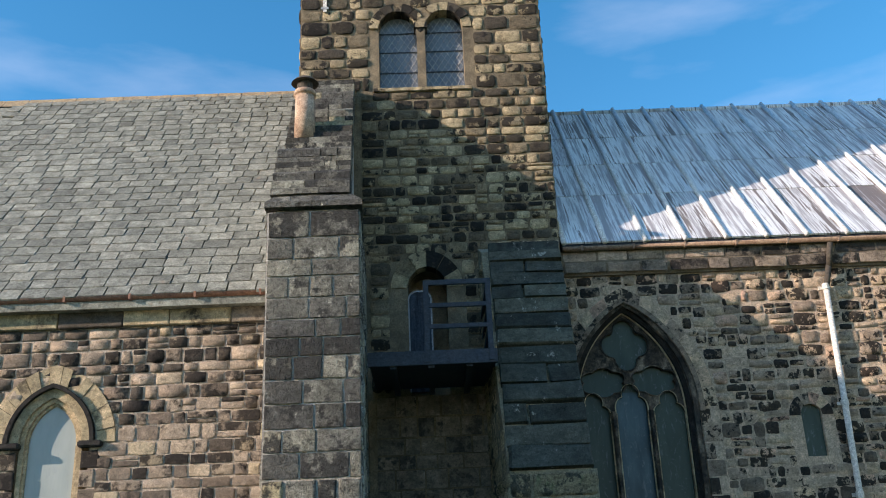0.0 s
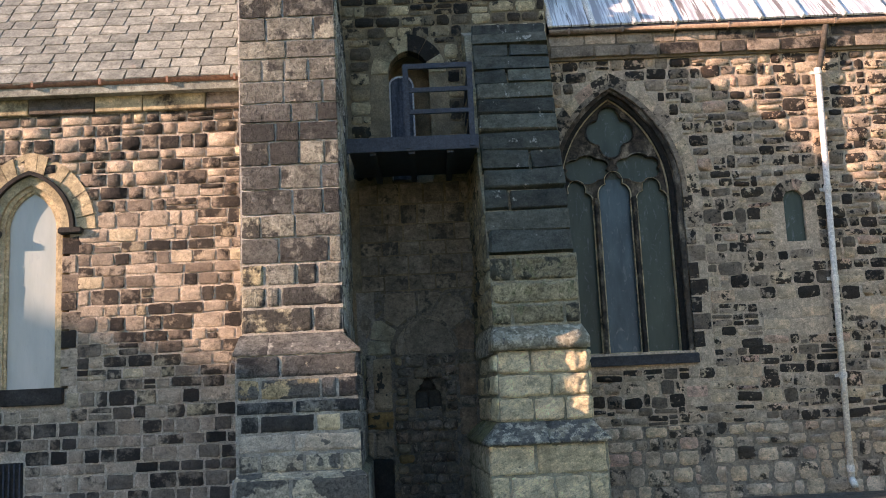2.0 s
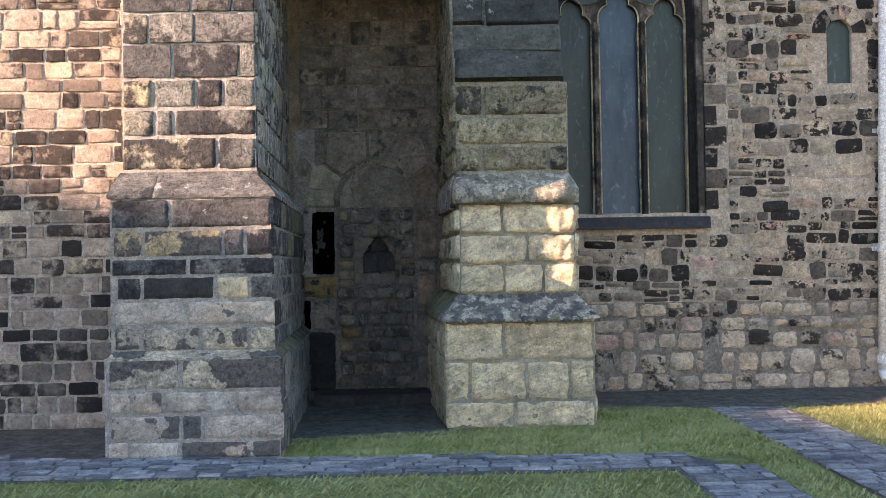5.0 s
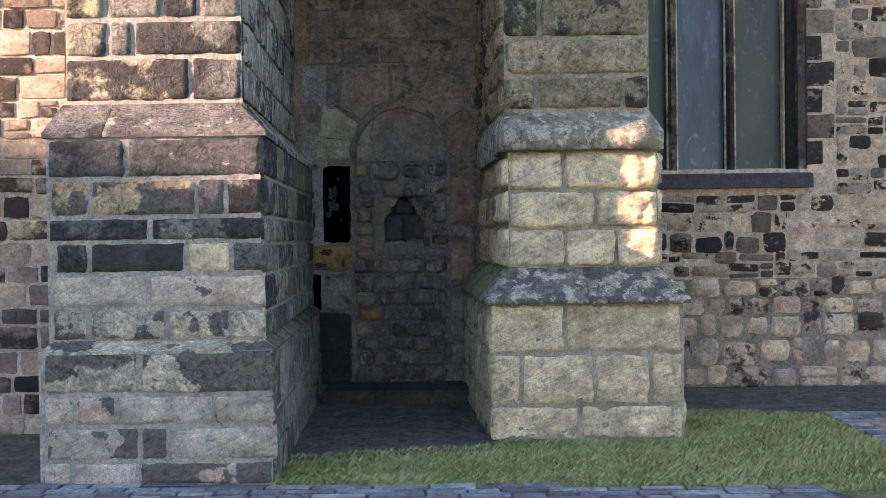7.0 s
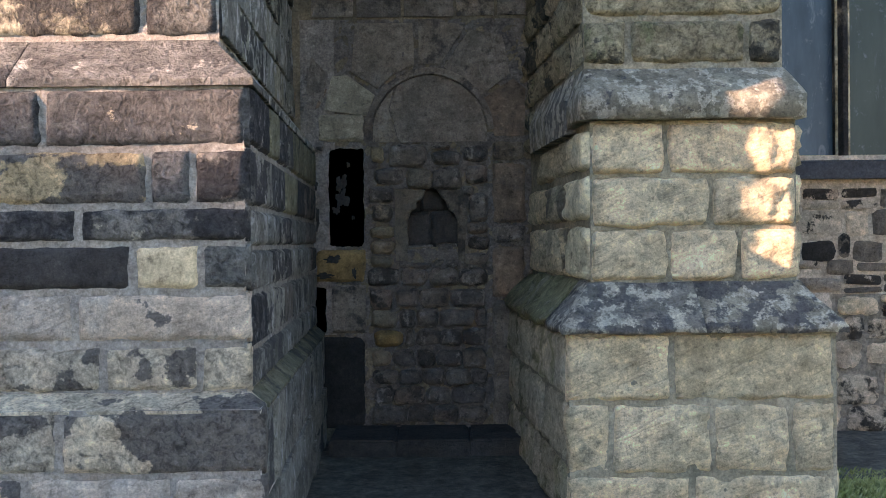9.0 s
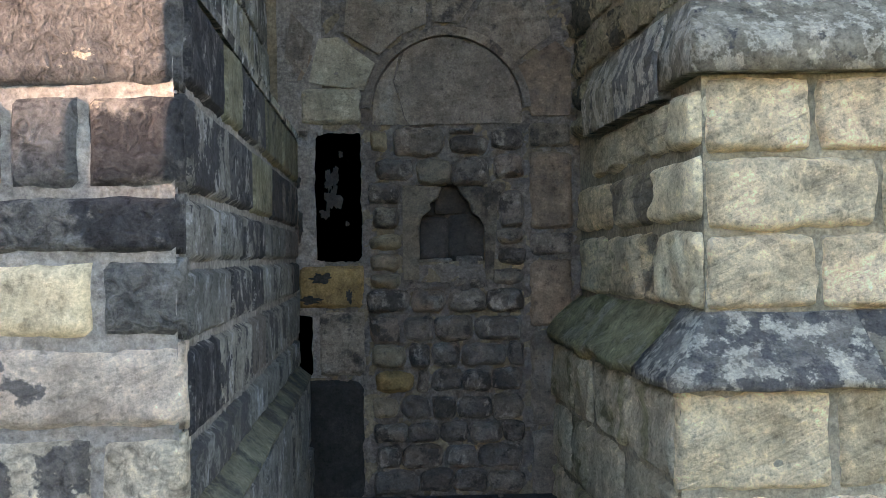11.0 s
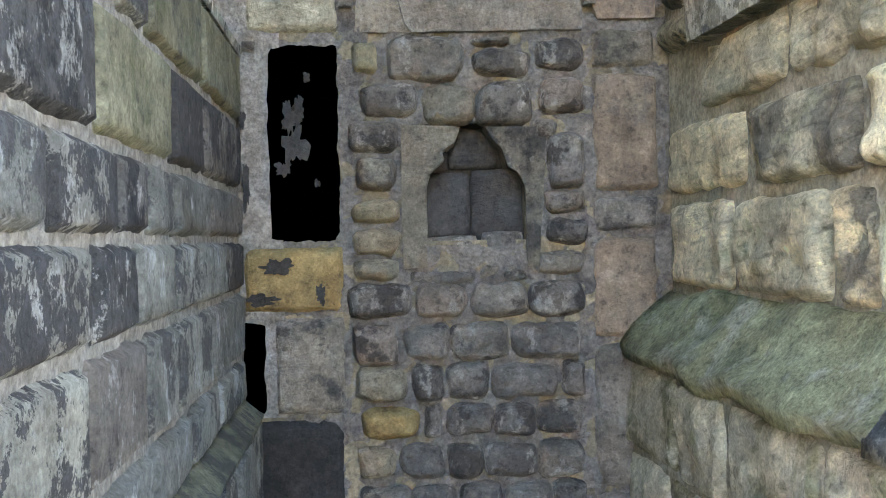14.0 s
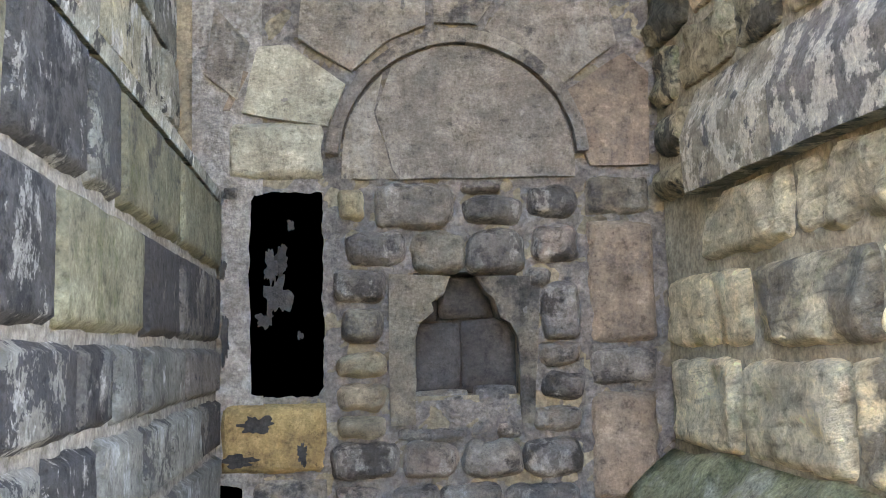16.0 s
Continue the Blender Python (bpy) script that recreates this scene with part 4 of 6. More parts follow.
while z < 9.72:
    h = rng.uniform(0.12, 0.2)
    y = 11.18 + (z - 6.72) * 0.8
    wide = 0.08 if z < 7.7 else 0.0
    xs = [-1.86 - wide, rng.uniform(-1.6, -1.2), -0.93]
    if rng.random() < 0.4:
        xs.insert(2, rng.uniform(-1.15, -1.05))
    for xa, xb in zip(xs, xs[1:]):
        part("weathering_stone", roughen(hipped(xa + 0.005, xb - 0.005, y - 0.03, y + 0.5, z + h * 0.55, xa + 0.005, xb - 0.005, y + 0.09, y + 0.5, z + h, h * 0.55), 0.01, 6), GREY_ASHLAR[0], butt_l)
    z += h

# ---- right buttress ----
butt_r = thing("buttress", "stepped buttress of buff sandstone blocks with dark slab weathering", "buttress", "buttresses", at=(1.4, 12.9, 0))
part("core", boxed(0.774, 11.884, -0.1, 2.166, 13.99, 1.0), M_BUFF, butt_r)
part("core", boxed(0.934, 12.064, 1.0, 2.04, 13.99, 2.12), M_BUFF, butt_r)
part("core", boxed(0.924, 12.154, 2.12, 2.01, 13.99, 3.3), M_BUFF, butt_r)
part("core", solid([(12.2, 3.3), (13.6, 6.75), (13.99, 6.95), (13.99, 3.3)], (), 0.92, 1.96, "x"), M_BUFF, butt_r)
# lower and upper copings, in lengths
for xa, xb in ((0.725, 1.47), (1.475, 2.2)):
    first, last = xa < 0.8, xb > 2.1
    part("coping_stone", roughen(hipped(xa, xb, 11.82, 12.3, 1.03, 0.92 if first else xa, 2.05 if last else xb, 12.04, 12.3, 1.25, 0.035), 0.014, 6, 4), COPING[0], butt_r, smooth=True)
part("mossy_coping", roughen(solid([(1.1, 0.985), (0.74, 0.985), (0.72, 1.03), (0.77, 1.09), (0.92, 1.25), (1.1, 1.26)], (), 12.3, 13.99, "y"), 0.042, 5, 20), MOSSY[0], butt_r, smooth=True)
part("coping_side", solid([(1.6, 0.99), (2.19, 0.99), (2.19, 1.03), (2.05, 1.25), (1.6, 1.25)], (), 12.3, 13.99, "y"), COPING[0], butt_r)
part("coping_stone", roughen(hipped(0.875, 2.07, 11.98, 12.4, 2.25, 0.925, 2.01, 12.14, 12.4, 2.41, 0.13), 0.012, 5, 4), COPING[0], butt_r, smooth=True)
for ya, yb in ((12.4, 13.0), (13.0, 13.62)):
    part("coping_side", roughen(solid([(1.2, 2.085), (0.865, 2.085), (0.86, 2.27), (0.92, 2.43), (1.2, 2.43)], (), ya + 0.004, yb - 0.004, "y"), 0.008, 5, 3), COPING[0], butt_r)
part("coping_side", solid([(1.6, 2.12), (2.07, 2.12), (2.07, 2.27), (2.01, 2.41), (1.6, 2.41)], (), 12.4, 13.99, "y"), COPING[0], butt_r)
rng = random.Random(33)
slope_r = Face((0, 12.18, 3.3), (1, 0, 0), (0, 1.42, 3.55), (0, -3.55, 1.42))
cells, v = [], 0.0
for h in (0.34, 0.33, 0.3, 0.32, 0.3, 0.31, 0.3, 0.28, 0.26, 0.24, 0.24, 0.22, 0.2, 0.2):
    js = [0.9, 1.99] if rng.random() < 0.7 else [0.9, rng.uniform(1.1, 1.6), 1.99]
    cells += [(a, v, b, v + h) for a, b in zip(js, js[1:])]
    v += h
lay(butt_r, slope_r, cells, DARK_SLAB, "flat", 0.06, 0.012, 6, name="weathering_slab")

# ---- right wall with the traceried window ----
RY = 14.2
RWX, RWZ, RWA, RWS, RWH = 2.975, 2.1, 0.815, 4.45, 1.5
small_out = pointed(5.575, 3.62, 4.24, 0.15, 0.15)
wall_right = part("wall_right", solid(rect(1.9, -0.1, 16, 6.62), [pointed(RWX, RWZ, RWS, RWA + 0.16, RWH + 0.12), small_out], RY - 0.002, RY + 0.8), M_RIGHT)
tagged(wall_right, "rubble wall of eroded dark and buff stones in smeared mortar", "wall", kind="structure")
face_r = Face((0, RY, 0), (1, 0, 0), (0, 0, 1), (0, -1, 0))
window_right = thing("window_3", "three-light pointed church window with stone tracery and clouded glazing", "window", at=(RWX, RY, RWZ), kind="structure")
lights = []
for k in (-1, 0, 1):
    c = RWX + k * 0.56
    top = 4.5 if k else 4.62
    body = [(c - 0.236, RWZ + 0.02), (c - 0.236, top - 0.12)]
    head = [p for p in foiled(c, top - 0.06, 0.11, 0.125, 3, math.pi / 2, 1.05, 1.15, 60)]
    head = [p for p in head if p[1] > top - 0.1]
    head.sort(key=lambda p: -math.atan2(p[1] - top + 0.1, p[0] - c))
    lights.append(body + head + [(c + 0.236, top - 0.12), (c + 0.236, RWZ + 0.02)])
tr_holes = lights + [foiled(RWX - 0.385, 4.87, 0.16, 0.125, 6, math.pi / 6, 1.22, 0.78, 60), foiled(RWX + 0.385, 4.87, 0.16, 0.125, 6, math.pi / 6, 1.22, 0.78, 60),
                     foiled(RWX, 5.44, 0.19, 0.165, 4, 0, 1.0, 1.12)]
tracery = part("tracery", solid(pointed(RWX, RWZ, RWS, RWA + 0.02, RWH + 0.02, 14), tr_holes, RY + 0.2, RY + 0.34), TRACERY, window_right)
for k in (-1, 0, 1):
    c = RWX + k * 0.56
    part("pane", boxed(c - 0.26, RY + 0.27, RWZ, c + 0.26, RY + 0.28, 4.72), GLASS_B if k == 0 else GLASS_G, window_right)
part("pane", solid(pointed(RWX, 4.6, 4.62, 0.79, 1.3), (), RY + 0.283, RY + 0.293), GLASS_G, window_right)
for k in (-1, 1):
    c = RWX + k * 0.283
    mullion = part("mullion", solid([(c - 0.05, RY + 0.2), (c - 0.018, RY + 0.13), (c + 0.018, RY + 0.13), (c + 0.05, RY + 0.2)], (), RWZ, 4.42, "z"), TRACERY, window_right)
    for e in (-1, 1):
        part("mullion_edge", cylinder(bmesh.new(), (c + e * 0.045, RY + 0.19, RWZ + 0.02), (c + e * 0.045, RY + 0.19, 4.4), 0.014, seg=8), CREAM[1], mullion)
for o in tr_holes:
    c = np.mean(o, axis=0)
    part("cusp_edge", solid([tuple(c + (np.array(p) - c) * np.array((1.07, 1.07 if o not in lights else 1.012))) for p in o], [o], RY + 0.18, RY + 0.21), CREAM[1] if o in lights else TRACERY, tracery)
part("reveal", solid(band(RWX, RWZ, RWS, RWA, RWH, 0.07, 14), (), RY + 0.1, RY + 0.4), TRACERY, window_right)
part("arch_moulding", solid(band(RWX, RWZ, RWS, RWA + 0.07, RWH + 0.06, 0.075, 14), (), RY + 0.01, RY + 0.4), TRACERY, window_right)
part("window_edge", solid(band(RWX, RWZ, RWS, RWA - 0.02, RWH - 0.02, 0.025, 14), (), RY + 0.17, RY + 0.24), CREAM[1], window_right)
part("hood_moulding", solid(band(RWX, RWS - 0.1, RWS, RWA + 0.145, RWH + 0.11, 0.075, 14), (), RY - 0.05, RY + 0.2), RIGHT_STONE[1], window_right)
voussoirs(window_right, RWX, RWS - 0.05, RWA + 0.225, RWH + 0.195, 0.2, 16, RY - 0.015, RY + 0.1, RIGHT_STONE[0], 13)
part("window_sill", roughen(solid([(RY - 0.08, 1.92), (RY - 0.08, 2.05), (RY + 0.3, 2.12), (RY + 0.3, 1.92)], (), 2.05, 3.97, "x"), 0.004), DARKPAINT, window_right)
window_small = thing("window_4", "small round-headed window with dull glazing", "window", at=(5.575, RY, 3.62), kind="structure")
part("pane", solid(pointed(5.575, 3.62, 4.24, 0.15, 0.15), (), RY + 0.06, RY + 0.07), GLASS_G, window_small)
voussoirs(window_small, 5.575, 4.22, 0.16, 0.16, 0.17, 6, RY - 0.02, RY + 0.1, RIGHT_STONE[0], 17)

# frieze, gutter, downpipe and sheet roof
part("frieze", solid([(RY - 0.05, 6.5), (RY - 0.1, 6.68), (RY - 0.1, 6.9), (RY + 0.7, 6.9), (RY + 0.7, 6.5)], (), 2.08, 16, "x"), M_DARK, wall_right, "brown eaves band with the eaves shadow partly in its colour")
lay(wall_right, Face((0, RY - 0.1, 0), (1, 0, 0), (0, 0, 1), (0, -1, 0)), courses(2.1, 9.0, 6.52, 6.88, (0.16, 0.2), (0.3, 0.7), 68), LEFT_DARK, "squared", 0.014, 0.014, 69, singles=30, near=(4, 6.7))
gutter_run("gutter", 2.1, 16, RY - 0.17, 6.93, 0.06, GUTTER, "weathered pale brown eaves gutter", 0.8)
downpipe = thing("downpipe", "pale painted downpipe with collars fixed to the church wall", "downpipe", at=(6.0, RY, 0.1))
pb = bmesh.new()
PX, PY = 6.11, RY - 0.09


def pipe_x(z):
    return 5.95 + 0.16 * z / 6.15


cylinder(pb, (pipe_x(0.16), PY, 0.16), (PX, PY, 6.15), 0.045)
part("pipe", pb, PIPE, downpipe, smooth=True)
pb = bmesh.new()
cylinder(pb, (PX, PY, 6.12), (PX + 0.1, PY - 0.02, 6.5), 0.045)
cylinder(pb, (PX + 0.1, PY - 0.02, 6.48), (PX + 0.16, RY - 0.17, 6.86), 0.045)
part("swan_neck", pb, SOOTY, downpipe, smooth=True)
pb = bmesh.new()
cylinder(pb, (pipe_x(0.2), PY, 0.2), (pipe_x(0.2), PY - 0.1, 0.11), 0.047)
part("shoe", pb, PIPE, downpipe, smooth=True)
for z in (0.3, 1.6, 3.0, 4.32, 6.12):
    x = pipe_x(z)
    pb = cylinder(bmesh.new(), (x, PY, z), (x, PY, z + 0.09), 0.056)
    box(pb, x - 0.09, RY - 0.03, z + 0.02, x + 0.09, RY + 0.01, z + 0.07)
    part("collar", pb, PIPE, downpipe)

RE, RR = (13.98, 6.98), (18.0, 11.42)
roof_right = part("roof_right", solid([(RE[0], RE[1] - 0.03), (RR[0], RR[1] - 0.03), (RR[0] + 4, 7.0), (RE[0], 6.9)], (), 2.1, 16, "x"), DARKPAINT)
tagged(roof_right, "pitched roof of weathered lead sheets with standing rolls", "roof", kind="structure")
rf, rl = roof_face(0, RE, RR)
bay = 0.632
for i in range(14):
    x0 = 2.12 + i * bay
    for j, (va, vb) in enumerate(((0.0, 0.3), (0.3, 0.53), (0.53, 0.76), (0.76, 1.0))):
        bm = bmesh.new()
        a, b = va * rl - (0.03 if j else 0), vb * rl
        vs = [rf.o + rf.u * u + rf.v * v + rf.n * d for u, v, d in ((x0, a, 0.02), (x0 + bay, a, 0.02), (x0 + bay, b, 0.006), (x0, b, 0.006))]
        lo = [p - rf.n * 0.03 for p in vs]
        tv, lv = [bm.verts.new(p) for p in vs], [bm.verts.new(p) for p in lo]
        bm.faces.new(tv)
        for q in range(4):
            bm.faces.new((tv[q], lv[q], lv[(q + 1) % 4], tv[(q + 1) % 4]))
        part("lead_sheet", bm, SHEET, roof_right)
    bm = bmesh.new()
    cylinder(bm, rf.o + rf.u * x0 + rf.n * 0.025 - rf.v * 0.03, rf.o + rf.u * x0 + rf.v * (rl + 0.1) + rf.n * 0.045, 0.042, seg=10)
    part("roll", bm, ROLL, roof_right, smooth=True)
part("ridge_roll", cylinder(bmesh.new(), (2.1, RR[0], RR[1]), (16, RR[0], RR[1]), 0.06, seg=10), SHEET, roof_right, smooth=True)

# ---- balcony ----
balcony = thing("balcony", "blue-grey painted steel balcony between the buttresses", "balcony", at=(0, 12.3, 4.72))
part("fascia", boxed(-0.83, 12.28, 4.73, 0.87, 12.33, 4.92, bevel=0.006), IRON, balcony)
part("deck", boxed(-0.82, 12.33, 4.80, 0.86, 13.98, 4.86), IRON, balcony)
for x in (-0.5, 0.0, 0.5):
    part("joist", boxed(x - 0.04, 12.33, 4.7, x + 0.04, 13.98, 4.8), IRON, balcony)
for x in (-0.04, 0.79):
    part("post", boxed(x - 0.035, 12.26, 4.76, x + 0.035, 12.31, 5.88, bevel=0.005), IRON, balcony)
for z, r in ((5.85, 0.035), (5.53, 0.03), (5.24, 0.03)):
    part("rail", boxed(-0.07, 12.265, z - r, 0.83, 12.305, z + r, bevel=0.005), IRON, balcony)
for z in (5.85, 5.53, 5.24):
    part("return_rail", boxed(0.77, 12.3, z - 0.025, 0.81, 13.98, z + 0.025), IRON, balcony)

# ---- chimney pot on the buttress ----
pot = thing("chimney_pot", "pale clay chimney pot with a sooty cowl on the buttress", "chimney pot", at=(-1.68, 12.3, 8.05))
part("pot", cylinder(cylinder(bmesh.new(), (-1.68, 12.3, 8.05), (-1.68, 12.3, 8.78), 0.15, 0.135, 20), (-1.68, 12.3, 8.78), (-1.68, 12.3, 8.85), 0.165, 0.15, 20), CLAY, pot, smooth=True)
part("cowl", cylinder(cylinder(bmesh.new(), (-1.68, 12.3, 8.85), (-1.68, 12.3, 8.98), 0.11, 0.12, 16), (-1.68, 12.3, 8.98), (-1.68, 12.3, 9.05), 0.2, 0.13, 16), SOOTY, pot)

conduit = thing("lightning_conductor", "pale metal strip running down the tower wall", "conductor", at=(-1.58, TY, 11.3))
part("strip", boxed(-1.61, TY - 0.06, 11.35, -1.55, TY - 0.02, 15.0), PIPE, conduit)
for z in (11.4, 12.6, 13.8):
    part("clip", boxed(-1.64, TY - 0.065, z, -1.52, TY - 0.015, z + 0.05), LEADCAME, conduit)

# ---- niche at the foot of the tower ----
niche = thing("blocked_doorway", "blocked round-headed doorway filled with rubble, with a small shouldered recess", "doorway", at=(0.05, TY, 0.1))
for lo, hi in ((0.03, 0.27), (0.275, 0.52), (0.525, 0.75), (0.755, 0.97)):
    ring_in, ring_out = pointed(0.05, 2.27, 2.27, 0.43, 0.44, 40)[1:-1], pointed(0.05, 2.27, 2.27, 0.475, 0.49, 40)[1:-1]
    i, j = round(lo * 80), round(hi * 80)
    part("arch_ring", roughen(solid(ring_in[i:j + 1] + ring_out[i:j + 1][::-1], (), TY - 0.045, TY + 0.05), 0.006, 8), NICHE_ASHLAR[0], niche)
crown = pointed(0.05, 2.215, 2.27, 0.42, 0.435, 16)
part("tympanum", roughen(solid([p for p in crown if p[0] <= -0.19] + [(-0.25, 2.46), (-0.19, 2.25), (-0.17, 2.215)], (), TY - 0.016, TY + 0.1), 0.005, 9, 4), NICHE_ASHLAR[0], niche)
part("tympanum", roughen(solid([(-0.16, 2.215), (-0.183, 2.25), (-0.243, 2.46)] + [p for p in crown if p[0] > -0.19], (), TY - 0.022, TY + 0.1), 0.006, 9, 4), NICHE_ASHLAR[0], niche)
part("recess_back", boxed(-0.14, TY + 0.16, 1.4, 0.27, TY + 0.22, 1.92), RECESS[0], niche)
face_n = Face((0, TY, 0), (1, 0, 0), (0, 0, 1), (0, -1, 0))
mortar(niche, face_n, -0.66, 0.9, 0.0, 3.12, M_NICHE, 0.0, 0.022, 0.018, (-0.14, 1.43, 0.27, 1.88))
mortar(niche, face_n, -0.9, -0.65, 0.8, 3.12, M_JAMB, 0.008, 0.014, 0.02)
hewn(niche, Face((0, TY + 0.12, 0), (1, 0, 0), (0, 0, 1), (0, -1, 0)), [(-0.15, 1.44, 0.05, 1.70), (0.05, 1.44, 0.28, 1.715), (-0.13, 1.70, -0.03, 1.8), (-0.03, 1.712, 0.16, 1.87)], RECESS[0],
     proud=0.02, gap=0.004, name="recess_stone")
hewn(niche, Face((0, TY + 0.035, 0), (1, 0, 0), (0, 0, 1), (0, -1, 0)), [(-0.125, 1.355, 0.075, 1.462), (0.08, 1.335, 0.248, 1.475)], NICHE_STONE[0], proud=0.03, rough=0.012, gap=0.004, name="sill_stone")
left_shoulder = [(-0.21, 1.34), (-0.12, 1.34), (-0.12, 1.64), (-0.1, 1.7), (-0.055, 1.735), (-0.06, 1.77), (-0.01, 1.8), (0.01, 1.86), (-0.21, 1.87)]
right_shoulder = [(0.33, 1.86), (0.1, 1.86), (0.13, 1.81), (0.165, 1.78), (0.185, 1.71), (0.225, 1.69), (0.25, 1.64), (0.25, 1.34), (0.30, 1.34)]
for o in (left_shoulder, right_shoulder):
    part("shoulder_stone", roughen(solid(o, (), TY - 0.024, TY + 0.16), 0.008, 13, 3), SHOULDER[0], niche)
RUBBLE = dict(proud=0.058, edge=0.036, corner=0.34, rough=0.022, gap=0.002, wav=0.015, step=0.016, name="rubble_stone")
head = [(-0.27, 2.03, 0.03, 2.21), (0.05, 2.15, 0.2, 2.19), (0.06, 2.04, 0.28, 2.155), (0.29, 2.06, 0.48, 2.19), (-0.37, 1.9, -0.14, 2.03), (0.07, 1.86, 0.28, 2.035), (0.3, 1.9, 0.48, 2.05)]
jambs = [(-0.4, 1.77, -0.21, 1.895), (0.28, 1.81, 0.37, 1.89), (0.33, 1.63, 0.48, 1.84), (0.31, 1.53, 0.48, 1.62), (0.33, 1.41, 0.48, 1.52), (0.29, 1.3, 0.47, 1.4)]
low = rows_of([((1.15, 1.29), (-0.17, 0.03, 0.25, 0.47)), ((0.99, 1.14), (-0.22, -0.045, 0.175, 0.46)), ((0.845, 0.985), (-0.185, -0.065, 0.105, 0.36, 0.47)), ((0.71, 0.835), (-0.15, -0.07, 0.115, 0.27, 0.45)),
               ((0.55, 0.69), (-0.245, -0.065, 0.07, 0.275, 0.45)), ((0.42, 0.545), (-0.4, -0.2, -0.02, 0.15, 0.33, 0.46)), ((0.28, 0.415), (-0.38, -0.24, 0.0, 0.19, 0.45)), ((0.14, 0.275), (-0.4, -0.15, 0.06, 0.25, 0.46))])
hewn(niche, face_n, head + jambs + low, NICHE_STONE[0], **RUBBLE)
hewn(niche, face_n, [(-0.19, 1.285, 0.06, 1.335), (0.07, 1.29, 0.15, 1.345), (0.16, 1.285, 0.25, 1.34), (0.25, 1.5, 0.32, 1.6), (0.24, 1.66, 0.32, 1.8)], NICHE_STONE[0], **dict(RUBBLE, proud=0.02))
hewn(niche, face_n, [(-0.13, 1.865, 0.07, 2.03)], SHOULDER[0], **dict(RUBBLE, proud=0.055))
hewn(niche, face_n, [(-0.39, 2.07, -0.29, 2.185), (-0.385, 1.62, -0.225, 1.755), (-0.4, 1.5, -0.22, 1.6), (-0.4, 1.385, -0.22, 1.49), (-0.4, 1.295, -0.22, 1.38), (-0.4, 0.845, -0.205, 0.975), (-0.4, 0.56, -0.25, 0.685)], NICHE_YELLOW[0], **RUBBLE)
hewn(niche, face_n, [(-0.42, 1.15, -0.185, 1.29), (-0.4, 0.98, -0.23, 1.14)], NICHE_STONE[0], **dict(RUBBLE, corner=0.24))
hewn(niche, face_n, [(-0.38, 0.71, -0.16, 0.835)], OCHRE[0], **RUBBLE)
# dressed stones beside the doorway
DRESSED = dict(proud=0.03, edge=0.02, corner=0.04, rough=0.006, gap=0.012, wav=0.005, step=0.028, name="dressed_stone")
blocks = [(-0.71, 1.44, -0.43, 2.185, JAMB), (-0.805, 1.18, -0.425, 1.435, OCHRE), (-0.70, 0.80, -0.425, 1.17, NICHE_ASHLAR), (-0.815, 0.80, -0.715, 1.16, JAMB), (-0.79, 0.1, -0.44, 0.79, BLACK),
          (0.5, 1.605, 0.76, 2.06, REDDISH), (0.5, 1.46, 0.755, 1.6, NICHE_ASHLAR), (0.495, 1.06, 0.745, 1.45, REDDISH), (0.49, 0.5, 0.72, 1.05, NICHE_ASHLAR), (0.49, 0.1, 0.71, 0.49, NICHE_ASHLAR),
          (0.5, 2.07, 0.75, 2.225, SHOULDER), (-0.78, 2.215, -0.425, 2.435, ARCH_PALE), (-0.8, 2.14, -0.73, 2.2, NICHE_STONE)]
for a, b, c, d, m in blocks:
    hewn_stone(niche, face_n, (a, b, c, d), m[0], **DRESSED)


def soot_patch(cx, cz, rx, rz, seed, y=TY - 0.034):
    """A ragged black crust on a stone's face."""
    r = random.Random(seed)
    pts = []
    for i in range(36):
        a = 2 * math.pi * i / 36
        k = 0.75 + 0.55 * noise.noise(Vector((math.cos(a) * 1.6, math.sin(a) * 1.6, seed))) + r.uniform(-0.16, 0.16)
        pts.append((cx + rx * k * math.cos(a), cz + rz * k * math.sin(a)))
    part("soot_crust", solid(pts, (), y - 0.003, y + 0.02), BLACK[1], niche)


for cx, cz, rx, rz, sd in ((-0.665, 1.355, 0.075, 0.04, 1), (-0.73, 1.235, 0.07, 0.028, 2), (-0.515, 1.26, 0.022, 0.042, 3), (-0.6, 1.8, 0.06, 0.09, 4), (-0.62, 1.9, 0.035, 0.07, 5),
                           (-0.58, 1.93, 0.03, 0.06, 6), (-0.64, 1.72, 0.035, 0.04, 7), (-0.55, 2.05, 0.02, 0.022, 8), (-0.52, 1.66, 0.012, 0.02, 9), (-0.78, 1.66, 0.018, 0.09, 10), (-0.79, 1.9, 0.014, 0.05, 11)):
    soot_patch(cx, cz, rx, rz, sd)
